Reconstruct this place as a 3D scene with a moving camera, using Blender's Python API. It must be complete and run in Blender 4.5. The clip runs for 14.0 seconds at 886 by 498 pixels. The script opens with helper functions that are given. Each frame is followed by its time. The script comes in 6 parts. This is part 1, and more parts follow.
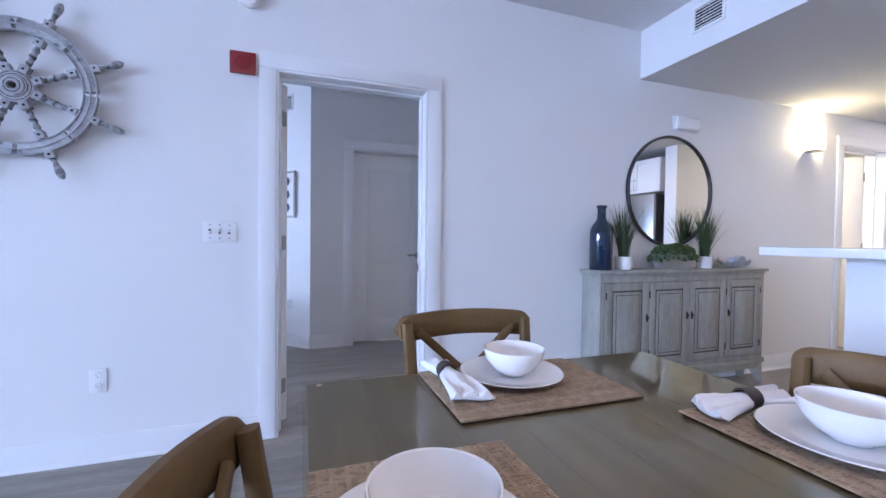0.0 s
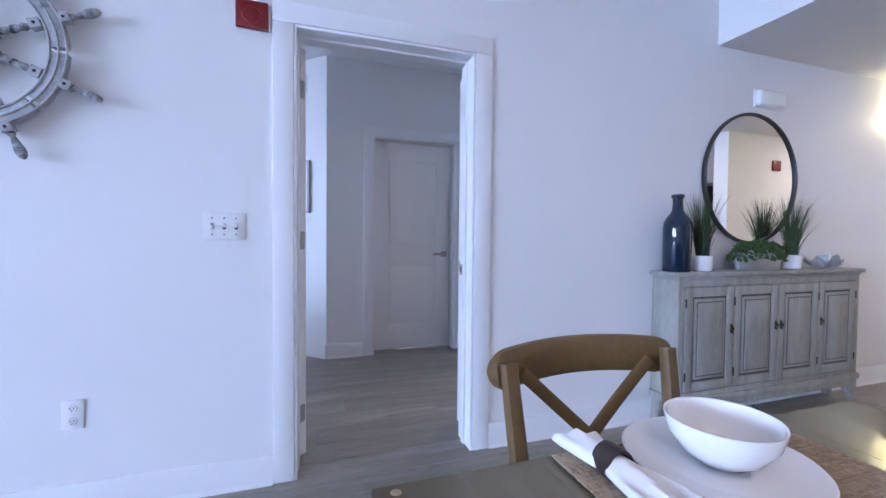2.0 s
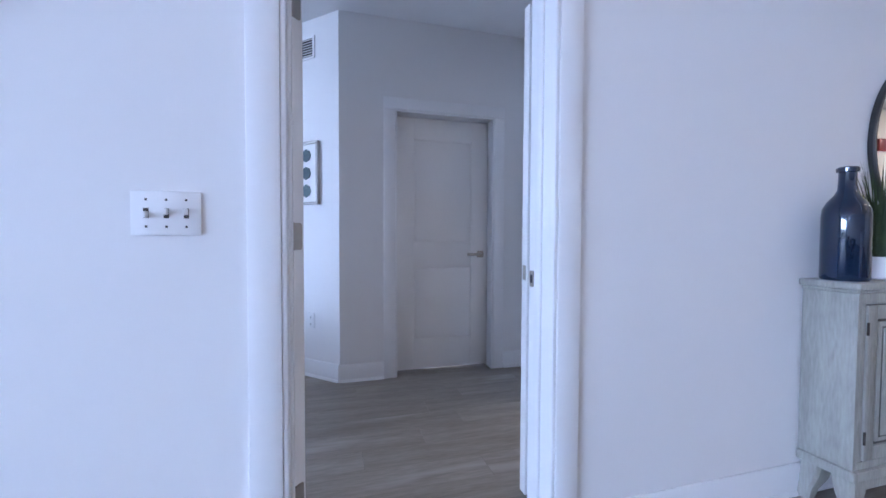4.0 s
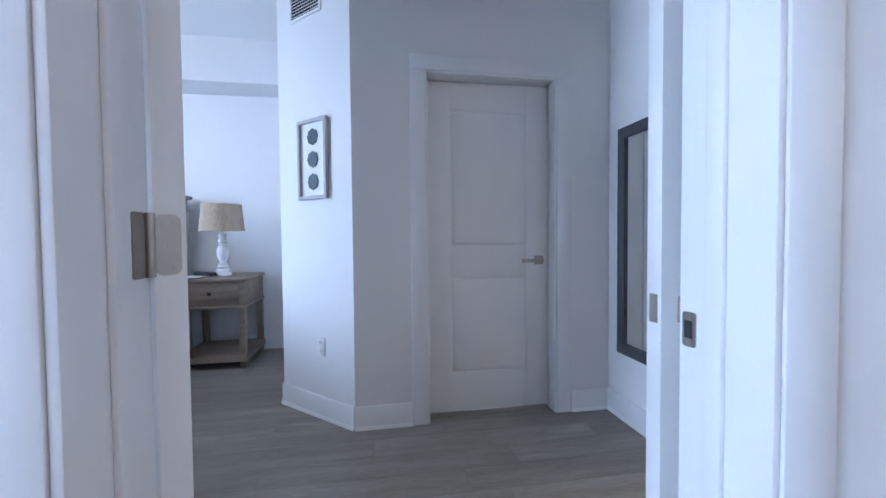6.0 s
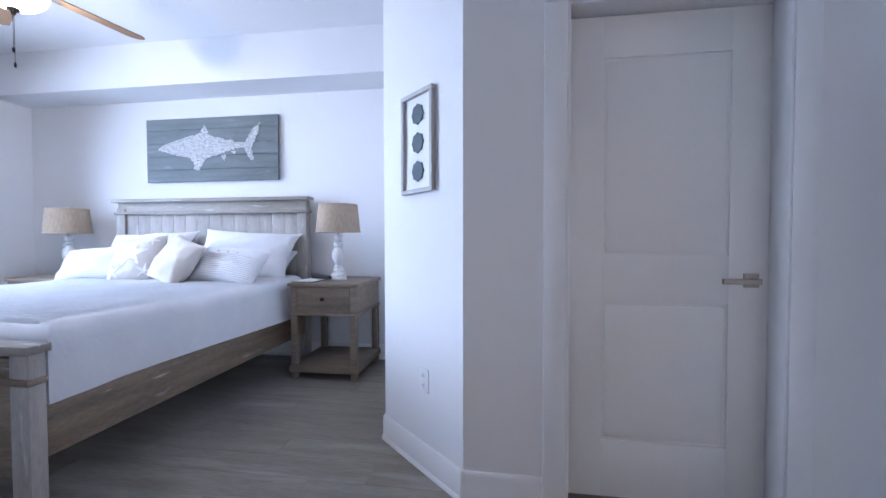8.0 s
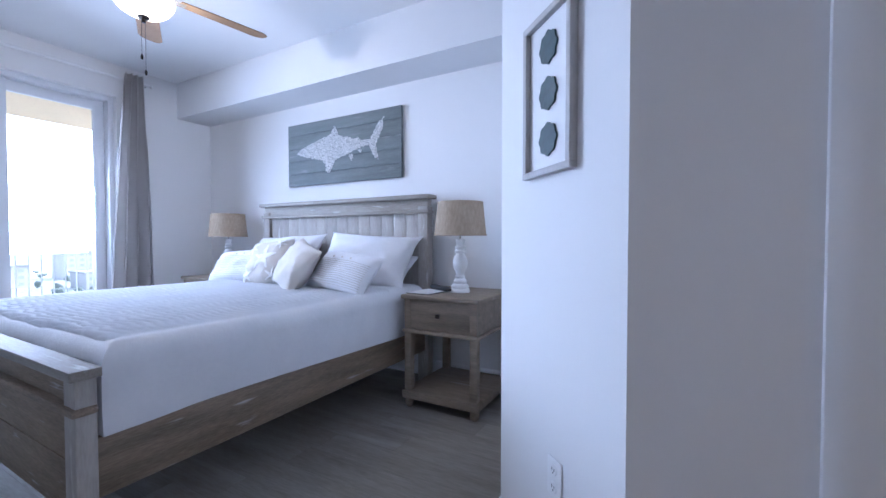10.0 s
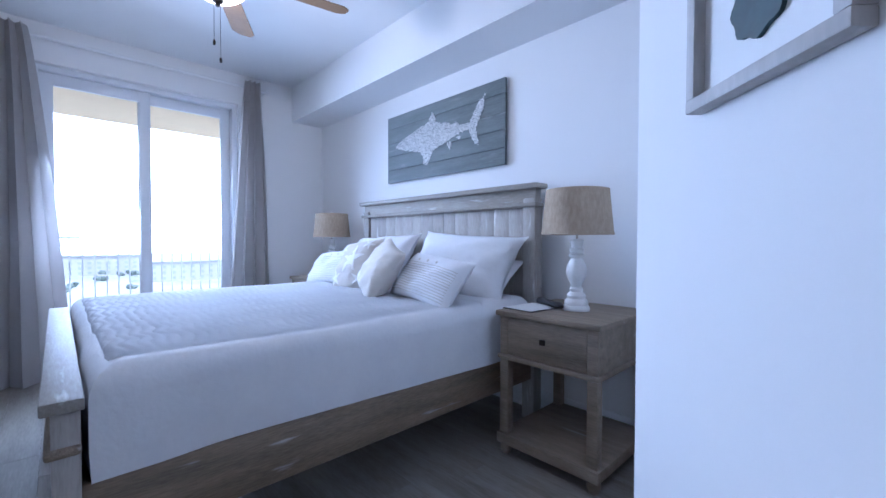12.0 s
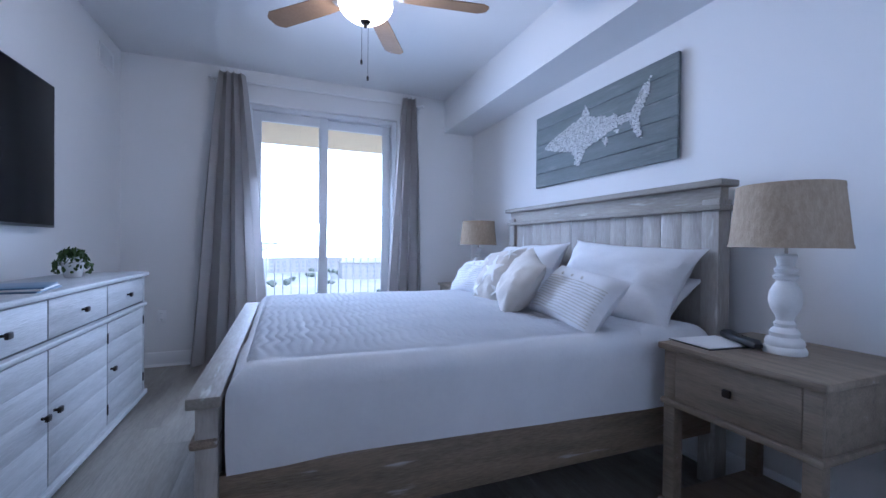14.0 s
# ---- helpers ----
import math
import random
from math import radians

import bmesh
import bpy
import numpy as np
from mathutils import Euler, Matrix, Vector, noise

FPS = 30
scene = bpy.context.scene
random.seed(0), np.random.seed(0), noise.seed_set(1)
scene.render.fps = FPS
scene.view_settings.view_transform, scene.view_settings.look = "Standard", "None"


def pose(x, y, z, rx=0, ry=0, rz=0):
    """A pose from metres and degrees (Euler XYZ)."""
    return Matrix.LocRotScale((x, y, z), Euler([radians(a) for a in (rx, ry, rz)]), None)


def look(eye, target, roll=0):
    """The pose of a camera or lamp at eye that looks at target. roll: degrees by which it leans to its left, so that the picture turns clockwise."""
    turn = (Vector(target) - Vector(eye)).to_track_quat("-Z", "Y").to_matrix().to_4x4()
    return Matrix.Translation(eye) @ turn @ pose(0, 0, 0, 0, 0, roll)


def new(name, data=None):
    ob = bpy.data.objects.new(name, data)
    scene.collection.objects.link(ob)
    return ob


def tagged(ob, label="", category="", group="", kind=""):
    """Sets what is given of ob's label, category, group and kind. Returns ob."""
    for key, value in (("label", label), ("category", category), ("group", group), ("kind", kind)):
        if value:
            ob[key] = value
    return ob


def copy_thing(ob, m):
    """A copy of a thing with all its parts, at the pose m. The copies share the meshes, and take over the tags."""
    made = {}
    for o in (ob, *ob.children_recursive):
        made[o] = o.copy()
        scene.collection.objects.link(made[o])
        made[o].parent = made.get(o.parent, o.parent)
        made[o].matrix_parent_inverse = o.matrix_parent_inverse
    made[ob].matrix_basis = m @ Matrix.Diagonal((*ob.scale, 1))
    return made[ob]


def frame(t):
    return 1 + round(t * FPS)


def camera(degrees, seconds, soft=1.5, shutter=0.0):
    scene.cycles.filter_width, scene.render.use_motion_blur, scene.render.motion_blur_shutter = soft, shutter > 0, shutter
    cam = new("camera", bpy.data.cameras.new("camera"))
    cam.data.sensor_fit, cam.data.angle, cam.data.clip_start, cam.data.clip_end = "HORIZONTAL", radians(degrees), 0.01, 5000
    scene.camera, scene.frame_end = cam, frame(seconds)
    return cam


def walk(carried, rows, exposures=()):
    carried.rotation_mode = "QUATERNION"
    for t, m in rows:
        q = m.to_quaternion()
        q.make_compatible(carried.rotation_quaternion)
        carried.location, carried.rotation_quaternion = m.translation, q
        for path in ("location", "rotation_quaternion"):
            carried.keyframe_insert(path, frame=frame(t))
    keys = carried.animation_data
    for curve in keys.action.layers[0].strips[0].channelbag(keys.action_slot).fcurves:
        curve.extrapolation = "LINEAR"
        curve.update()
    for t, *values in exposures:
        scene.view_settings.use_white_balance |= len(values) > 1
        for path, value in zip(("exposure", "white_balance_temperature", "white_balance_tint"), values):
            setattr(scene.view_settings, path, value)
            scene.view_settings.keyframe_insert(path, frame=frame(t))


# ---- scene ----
cam = camera(94.9, 14.0)
PATH = [
    (0, (0.133, -2.448, 1.123), (0.789, -0.559, 1.077), 0.7),
    (0.5, (0.127, -2.359, 1.112), (0.775, -0.467, 1.06), 0.7),
    (1, (0.109, -2.233, 1.101), (0.752, -0.34, 1.05), 0.6),
    (1.5, (0.081, -2.1, 1.107), (0.718, -0.205, 1.052), 0.6),
    (2, (0.061, -1.952, 1.112), (0.688, -0.054, 1.056), 0.5),
    (2.5, (0.053, -1.777, 1.1), (0.674, 0.123, 1.043), 0.4),
    (3, (0.054, -1.583, 1.097), (0.662, 0.322, 1.037), 0.4),
    (3.5, (0.076, -1.409, 1.096), (0.657, 0.504, 1.033), 0.4),
    (6, (0.322, -0.475, 1.101), (0.664, 1.495, 1.038), -0.5),
    (6.5, (0.357, -0.313, 1.106), (0.576, 1.674, 1.044), -0.3),
    (7, (0.373, -0.148, 1.106), (0.424, 1.85, 1.047), -0.3),
    (7.5, (0.382, 0.02, 1.122), (0.248, 2.014, 1.059), -0.3),
    (8, (0.378, 0.175, 1.118), (0.087, 2.153, 1.063), -0.1),
    (8.5, (0.363, 0.36, 1.123), (-0.097, 2.306, 1.068), -0.1),
    (9, (0.35, 0.539, 1.133), (-0.29, 2.432, 1.079), -0.1),
    (11.5, (0.137, 1.331, 1.143), (-1.213, 2.806, 1.098), 0.1),
    (12, (0.075, 1.456, 1.135), (-1.375, 2.833, 1.091), 0.1),
    (12.5, (0.02, 1.573, 1.138), (-1.557, 2.802, 1.098), 0.2),
    (13, (-0.025, 1.645, 1.129), (-1.729, 2.69, 1.095), 0.4),
    (13.5, (-0.049, 1.667, 1.138), (-1.851, 2.535, 1.113), 0.6),
    (14, (-0.034, 1.67, 1.161), (-1.896, 2.4, 1.14), 0.7),
]
walk(cam, [(t, look(eye, target, roll)) for t, eye, target, roll in PATH], exposures=[(0, 0.05, 4760, 22), (3.5, 0.05, 4740, 21), (6.2, 0.20, 4820, 15), (7.5, 0.34, 5000, 18), (9, 0.12, 4980, 20), (12, -0.20, 4640, 19), (13, -0.32, 4680, 19), (14, -0.54, 4700, 19)])

# ---- light, sky and exposure ----
world = bpy.data.worlds.new("sky")
world.use_nodes = True
scene.world = world
sky = world.node_tree.nodes.new("ShaderNodeTexSky")
sky.sky_type, sky.sun_disc = "NISHITA", False
sky.sun_elevation, sky.sun_rotation = radians(52), radians(40)
sky.air_density, sky.dust_density = 1.0, 2.0
world.node_tree.links.new(sky.outputs[0], world.node_tree.nodes["Background"].inputs[0])
world.node_tree.nodes["Background"].inputs[1].default_value = 0.15


def lamp(name, kind, m, power, colour, **more):
    data = bpy.data.lights.new(name, kind)
    data.energy, data.color = power, colour
    for key, value in more.items():
        if key == "size":
            data.size = value
        elif key == "size_y":
            data.shape, data.size_y = "RECTANGLE", value
        elif key == "radius":
            data.shadow_soft_size = value
        elif key == "angle":
            data.angle = value
        elif key == "spread":
            data.spread = value
    ob = new(name, data)
    ob.matrix_world = m
    return ob


lamp("sun", "SUN", look((0, 0, 30), (-18, -16, 0)), 5.0, (1, 0.95, 0.87), angle=radians(0.5))
lamp("bedroom_daylight", "AREA", look((-4.52, 2.08, 1.72), (-1.0, 2.70, 0.60)), 56, (0.80, 0.90, 1.0), size=1.40, size_y=1.5, spread=radians(125))
# Stands in for unseen living room windows; tilt and spread even out the wall.
lamp("living_daylight", "AREA", look((-8.92, -4.1, 1.75), (0, -4.6, 2.60)), 250, (0.84, 0.92, 1.0), size=4.5, size_y=1.3, spread=radians(108))


# ---- materials ----
def mat(name, base, dark=None, rough=0.6, metal=0.0, scale=8.0, stretch=(1, 1, 1), bump=0.1, bump_scale=60.0,
        fine=0.5, spots=None, spot_scale=3.0, spot_size=0.62, random_value=0.0, coat=0.0, spec=0.5, space="Object"):
    """A surface with broad and fine variation in colour, roughness and relief."""
    m = bpy.data.materials.new(name)
    m.use_nodes = True
    t = m.node_tree
    p = t.nodes["Principled BSDF"]
    N = t.nodes.new
    L = t.links.new
    co = N("ShaderNodeTexCoord")
    geo = N("ShaderNodeNewGeometry")
    mp = N("ShaderNodeMapping")
    mp.inputs["Scale"].default_value = stretch
    src = geo.outputs["Position"] if space == "World" else co.outputs["Object"]
    info = N("ShaderNodeObjectInfo")
    shift = N("ShaderNodeVectorMath")
    shift.operation = "ADD"
    mul = N("ShaderNodeMath")
    mul.operation = "MULTIPLY"
    mul.inputs[1].default_value = 37.0 if random_value else 0.0
    L(info.outputs["Random"], mul.inputs[0])
    L(src, shift.inputs[0])
    L(mul.outputs[0], shift.inputs[1])
    L(shift.outputs[0], mp.inputs[0])
    n1 = N("ShaderNodeTexNoise")
    n1.inputs["Scale"].default_value, n1.inputs["Detail"].default_value = scale, 5
    n2 = N("ShaderNodeTexNoise")
    n2.inputs["Scale"].default_value, n2.inputs["Detail"].default_value = bump_scale, 4
    L(mp.outputs[0], n1.inputs["Vector"])
    L(mp.outputs[0], n2.inputs["Vector"])
    mixn = N("ShaderNodeMath")
    mixn.operation = "MULTIPLY_ADD"
    mixn.inputs[1].default_value = fine
    L(n2.outputs["Fac"], mixn.inputs[0])
    L(n1.outputs["Fac"], mixn.inputs[2])
    ramp = N("ShaderNodeMapRange")
    ramp.inputs["From Min"].default_value, ramp.inputs["From Max"].default_value = 0.3 + 0.3 * fine, 0.7 + 0.6 * fine
    L(mixn.outputs[0], ramp.inputs["Value"])
    mix = N("ShaderNodeMix")
    mix.data_type = "RGBA"
    dark = dark or tuple(c * 0.93 for c in base)
    mix.inputs["A"].default_value, mix.inputs["B"].default_value = (*dark, 1), (*base, 1)
    L(ramp.outputs[0], mix.inputs["Factor"])
    out = mix.outputs["Result"]
    if spots:
        n3 = N("ShaderNodeTexNoise")
        n3.inputs["Scale"].default_value, n3.inputs["Detail"].default_value = spot_scale, 6
        L(mp.outputs[0], n3.inputs["Vector"])
        r3 = N("ShaderNodeMapRange")
        r3.inputs["From Min"].default_value, r3.inputs["From Max"].default_value = spot_size, spot_size + 0.1
        L(n3.outputs["Fac"], r3.inputs["Value"])
        mix3 = N("ShaderNodeMix")
        mix3.data_type = "RGBA"
        L(r3.outputs[0], mix3.inputs["Factor"])
        L(out, mix3.inputs["A"])
        mix3.inputs["B"].default_value = (*spots, 1)
        out = mix3.outputs["Result"]
    if random_value:
        hsv = N("ShaderNodeHueSaturation")
        r4 = N("ShaderNodeMapRange")
        r4.inputs["To Min"].default_value, r4.inputs["To Max"].default_value = 1 - random_value, 1 + random_value
        L(info.outputs["Random"], r4.inputs["Value"])
        L(r4.outputs[0], hsv.inputs["Value"])
        L(out, hsv.inputs["Color"])
        out = hsv.outputs["Color"]
    L(out, p.inputs["Base Color"])
    rr = N("ShaderNodeMapRange")
    rr.inputs["To Min"].default_value, rr.inputs["To Max"].default_value = max(0.02, rough - 0.08), min(1, rough + 0.08)
    L(n1.outputs["Fac"], rr.inputs["Value"])
    L(rr.outputs[0], p.inputs["Roughness"])
    p.inputs["Metallic"].default_value = metal
    p.inputs["Coat Weight"].default_value = coat
    p.inputs["Specular IOR Level"].default_value = spec
    if bump:
        b = N("ShaderNodeBump")
        b.inputs["Strength"].default_value, b.inputs["Distance"].default_value = bump, 0.01
        L(mixn.outputs[0], b.inputs["Height"])
        L(b.outputs[0], p.inputs["Normal"])
    return m


def clear_glass(name, colour, rough=0.0, ior=1.45):
    m = bpy.data.materials.new(name)
    m.use_nodes = True
    p = m.node_tree.nodes["Principled BSDF"]
    p.inputs["Base Color"].default_value = (*colour, 1)
    p.inputs["Roughness"].default_value, p.inputs["IOR"].default_value = rough, ior
    p.inputs["Transmission Weight"].default_value = 1.0
    return m


def sheet_glass(name, colour):
    """A flat clear sheet seen straight through; its gloss is set as a coat on the boards below."""
    m = bpy.data.materials.new(name)
    m.use_nodes = True
    t = m.node_tree
    t.nodes.remove(t.nodes["Principled BSDF"])
    clear_ = t.nodes.new("ShaderNodeBsdfTransparent")
    clear_.inputs["Color"].default_value = (*colour, 1)
    t.links.new(clear_.outputs[0], t.nodes["Material Output"].inputs["Surface"])
    return m


def glow(name, colour, strength):
    m = bpy.data.materials.new(name)
    m.use_nodes = True
    p = m.node_tree.nodes["Principled BSDF"]
    p.inputs["Base Color"].default_value = (0.9, 0.85, 0.75, 1)
    p.inputs["Emission Color"].default_value = (*colour, 1)
    p.inputs["Emission Strength"].default_value = strength
    return m


def frosted(name, colour, strength, clear=0.6):
    """Lit frosted glass: it glows and lets most of the lamp inside shine through."""
    m = glow(name, colour, strength)
    t = m.node_tree
    clear_, mix = t.nodes.new("ShaderNodeBsdfTransparent"), t.nodes.new("ShaderNodeMixShader")
    mix.inputs[0].default_value = clear
    t.links.new(t.nodes["Principled BSDF"].outputs[0], mix.inputs[1])
    t.links.new(clear_.outputs[0], mix.inputs[2])
    t.links.new(mix.outputs[0], t.nodes["Material Output"].inputs["Surface"])
    return m


WALL = mat("wall_paint", (0.80, 0.79, 0.78), (0.77, 0.765, 0.76), 0.62, scale=0.7, bump=0.03, bump_scale=220, fine=0.25, space="World", spec=0.3)
CEIL = mat("ceiling_paint", (0.78, 0.78, 0.78), (0.74, 0.74, 0.745), 0.9, scale=1.2, bump=0.06, bump_scale=160, fine=0.3, space="World", spec=0.15)
TRIM = mat("trim_paint", (0.81, 0.81, 0.81), (0.78, 0.78, 0.78), 0.42, scale=2.0, bump=0.02, bump_scale=90, fine=0.3, space="World")
DOOR = mat("door_paint", (0.80, 0.79, 0.77), (0.76, 0.75, 0.73), 0.42, scale=3.0, bump=0.05, bump_scale=120, stretch=(1, 1, 0.25), fine=0.4)
PLANK = mat("vinyl_plank", (0.315, 0.285, 0.24), (0.18, 0.16, 0.132), 0.40, scale=3.0, stretch=(0.6, 4.5, 1), bump=0.05, bump_scale=24,
            fine=0.6, spots=(0.35, 0.315, 0.28), spot_scale=1.6, spot_size=0.60, random_value=0.07, space="World", spec=0.4)
SEAM = mat("floor_joint", (0.06, 0.055, 0.05), rough=0.9, bump=0.0)
GREYWASH = mat("grey_washed_wood", (0.37, 0.365, 0.325), (0.225, 0.222, 0.195), 0.6, scale=5, stretch=(3, 3, 0.5), bump=0.2, bump_scale=40,
               fine=0.6, spots=(0.12, 0.115, 0.10), spot_scale=5, spot_size=0.66)
# Dark grey for grooves, gaps, slots, screws and buttons.
GREYDARK = mat("dark_grey_fill", (0.09, 0.085, 0.075), (0.05, 0.048, 0.043), 0.65, scale=9, bump=0.2)
BEDWOOD = mat("weathered_bed_wood", (0.31, 0.24, 0.165), (0.13, 0.096, 0.064), 0.58, scale=3.0, stretch=(0.8, 7, 7), bump=0.35, bump_scale=30,
              fine=0.8, spots=(0.52, 0.48, 0.43), spot_scale=5, spot_size=0.64, random_value=0.08)
BEDRAIL = mat("weathered_bed_rail_wood", (0.30, 0.23, 0.155), (0.12, 0.088, 0.058), 0.58, scale=3.0, stretch=(7, 0.8, 7), bump=0.35, bump_scale=30,
              fine=0.8, spots=(0.52, 0.48, 0.43), spot_scale=4, spot_size=0.64)
BEDWOOD_V = mat("weathered_bed_wood_upright", (0.41, 0.38, 0.34), (0.26, 0.235, 0.205), 0.62, scale=3.0, stretch=(5, 5, 0.8), bump=0.3, bump_scale=26,
                fine=0.7, spots=(0.55, 0.54, 0.51), spot_scale=5, spot_size=0.63, random_value=0.10)
NIGHTWOOD = mat("weathered_nightstand_wood", (0.30, 0.24, 0.175), (0.145, 0.113, 0.08), 0.58, scale=4, stretch=(0.7, 6, 6), bump=0.25, bump_scale=30,
                fine=0.7, spots=(0.47, 0.43, 0.38), spot_scale=4, spot_size=0.67, random_value=0.05)
# Grey wood of head and foot caps; its paleness includes window light.
BEDGREY = mat("weathered_grey_lit_cap_wood", (0.38, 0.35, 0.305), (0.235, 0.21, 0.175), 0.62, scale=3.0, stretch=(0.8, 5, 5), bump=0.12, bump_scale=26,
              fine=0.7, spots=(0.55, 0.54, 0.51), spot_scale=5, spot_size=0.64)
WHITEWOOD = mat("white_washed_wood", (0.56, 0.565, 0.56), (0.38, 0.385, 0.385), 0.55, scale=4, stretch=(0.6, 4, 5), bump=0.25, bump_scale=30,
                fine=0.6, spots=(0.40, 0.39, 0.37), spot_scale=4, spot_size=0.70, random_value=0.05)
WHEELWOOD = mat("distressed_white_wood", (0.50, 0.50, 0.51), (0.27, 0.27, 0.285), 0.7, scale=14, stretch=(1, 1, 1), bump=0.35, bump_scale=70,
                fine=0.7, spots=(0.11, 0.11, 0.115), spot_scale=16, spot_size=0.60)
SPOKEWOOD = mat("carved_worn_wood", (0.44, 0.44, 0.45), (0.15, 0.15, 0.16), 0.75, scale=30, stretch=(1.6, 0.7, 0.7), bump=0.5, bump_scale=60,
                fine=0.7, spots=(0.06, 0.06, 0.065), spot_scale=34, spot_size=0.54)
CHAIRWOOD = mat("brown_bentwood", (0.16, 0.10, 0.038), (0.10, 0.061, 0.022), 0.5, scale=5, stretch=(1, 1, 1), bump=0.06, bump_scale=90, fine=0.4, spec=0.25)
TABLEWOOD = mat("dark_table_wood", (0.205, 0.160, 0.095), (0.125, 0.095, 0.056), 0.55, scale=2.2, stretch=(5, 0.5, 4), bump=0.0, bump_scale=9, fine=0.3, coat=1.0, spec=0.2)
# Coat on the boards stands in for the glass sheet's reflections.
TABLEWOOD.node_tree.nodes["Principled BSDF"].inputs["Coat Roughness"].default_value = 0.015
TABLEWOOD.node_tree.nodes["Principled BSDF"].inputs["Coat IOR"].default_value = 1.9
RUSH = mat("woven_seat", (0.35, 0.26, 0.15), (0.22, 0.155, 0.085), 0.8, scale=40, stretch=(1, 6, 1), bump=0.5, bump_scale=120)
LINEN = mat("white_linen", (0.78, 0.78, 0.79), (0.71, 0.71, 0.73), 0.9, scale=5, bump=0.4, bump_scale=50, fine=0.3, spec=0.2)
NAPKIN = mat("napkin_cotton", (0.85, 0.85, 0.86), (0.78, 0.78, 0.80), 0.95, scale=12, bump=0.25, bump_scale=350, spec=0.1)
CREAM = mat("beige_cotton", (0.66, 0.62, 0.57), (0.58, 0.545, 0.50), 0.95, scale=8, bump=0.25, bump_scale=320, spec=0.1)
STARFISH = mat("pale_appliqued_cotton", (0.82, 0.81, 0.79), (0.77, 0.76, 0.74), 0.95, scale=8, bump=0.2, bump_scale=300, spec=0.1)
CURTAIN = mat("grey_linen_curtain", (0.66, 0.63, 0.61), (0.57, 0.545, 0.525), 0.9, scale=4, stretch=(1, 1, 0.3), bump=0.2, bump_scale=260, spec=0.15)
SHADE = mat("burlap_shade", (0.46, 0.37, 0.27), (0.33, 0.26, 0.185), 0.9, scale=70, stretch=(1, 1, 0.35), bump=0.35, bump_scale=240, spec=0.1)
LAMPWHITE = mat("white_distressed_turning", (0.80, 0.79, 0.77), (0.70, 0.69, 0.67), 0.5, scale=9, bump=0.1, bump_scale=60, spots=(0.52, 0.50, 0.47), spot_scale=14, spot_size=0.70)
PORCELAIN = mat("white_porcelain", (0.86, 0.86, 0.86), (0.84, 0.84, 0.84), 0.12, scale=3, bump=0.0, coat=0.5)
NICKEL = mat("satin_nickel", (0.42, 0.385, 0.335), (0.36, 0.33, 0.285), 0.38, metal=1.0, scale=20, bump=0.02)
BRASS = mat("aged_brass", (0.60, 0.45, 0.26), (0.45, 0.33, 0.19), 0.32, metal=1.0, scale=20, bump=0.02)
BRONZE = mat("dark_bronze", (0.045, 0.035, 0.03), (0.03, 0.025, 0.02), 0.4, metal=0.8, scale=20, bump=0.05)
BLACK = mat("black_metal", (0.02, 0.02, 0.022), rough=0.4, scale=10, bump=0.02)
PLASTIC = mat("white_plastic", (0.82, 0.82, 0.82), (0.80, 0.80, 0.80), 0.3, scale=4, bump=0.0)
# Near-black that stands in for the shade inside slots, holes and ducts.
SLOTSHADE = mat("slot_shade", (0.03, 0.03, 0.03), rough=0.8, bump=0.0)
REDPLATE = mat("red_plastic", (0.20, 0.008, 0.010), (0.17, 0.007, 0.009), 0.35, scale=5, bump=0.0)
MIRROR = mat("mirror_silver", (0.86, 0.87, 0.87), (0.86, 0.87, 0.87), 0.0, metal=1.0, bump=0.0)
MIRROR.node_tree.nodes["Principled BSDF"].inputs["Roughness"].default_value = 0.0
for l in list(MIRROR.node_tree.nodes["Principled BSDF"].inputs["Roughness"].links):
    MIRROR.node_tree.links.remove(l)
MIRRORFRAME = mat("charcoal_frame", (0.055, 0.058, 0.065), (0.035, 0.037, 0.042), 0.5, scale=6, stretch=(1, 1, 0.3), bump=0.15, bump_scale=60)
BLUEGLASS = mat("deep_blue_glass", (0.004, 0.014, 0.040), (0.003, 0.010, 0.028), 0.05, scale=4, bump=0.0, coat=0.6)
GRASS = mat("artificial_grass", (0.058, 0.085, 0.030), (0.024, 0.042, 0.014), 0.6, scale=25, bump=0.1, random_value=0.2)
MOSS = mat("moss_green", (0.075, 0.125, 0.03), (0.03, 0.058, 0.014), 0.85, scale=60, bump=0.5, bump_scale=200)
GALVANISED = mat("galvanised_metal", (0.62, 0.64, 0.66), (0.50, 0.52, 0.54), 0.35, metal=0.9, scale=12, bump=0.05)
SHELL = mat("pale_shell", (0.62, 0.64, 0.68), (0.45, 0.48, 0.54), 0.5, scale=25, bump=0.3, bump_scale=90)
MAT_WEAVE = mat("woven_placemat_warp", (0.50, 0.39, 0.26), (0.28, 0.205, 0.13), 0.75, scale=40, bump=0.2, bump_scale=190, fine=0.6)
MAT_WEAVE2 = mat("woven_placemat_weft", (0.36, 0.27, 0.175), (0.17, 0.122, 0.076), 0.75, scale=40, bump=0.2, bump_scale=190, fine=0.6)
RING = mat("dark_wood_ring", (0.035, 0.022, 0.016), (0.02, 0.013, 0.01), 0.45, scale=20, bump=0.1)
PICBOARD = mat("grey_blue_board", (0.20, 0.225, 0.225), (0.115, 0.135, 0.14), 0.7, scale=3.5, stretch=(0.7, 6, 6), bump=0.3, bump_scale=26, fine=0.6,
               spots=(0.27, 0.29, 0.285), spot_scale=3, spot_size=0.62, random_value=0.12)
CHIPS = mat("white_shell_chips", (0.80, 0.80, 0.79), (0.42, 0.43, 0.43), 0.35, scale=45, bump=0.3, bump_scale=150, fine=0.3)
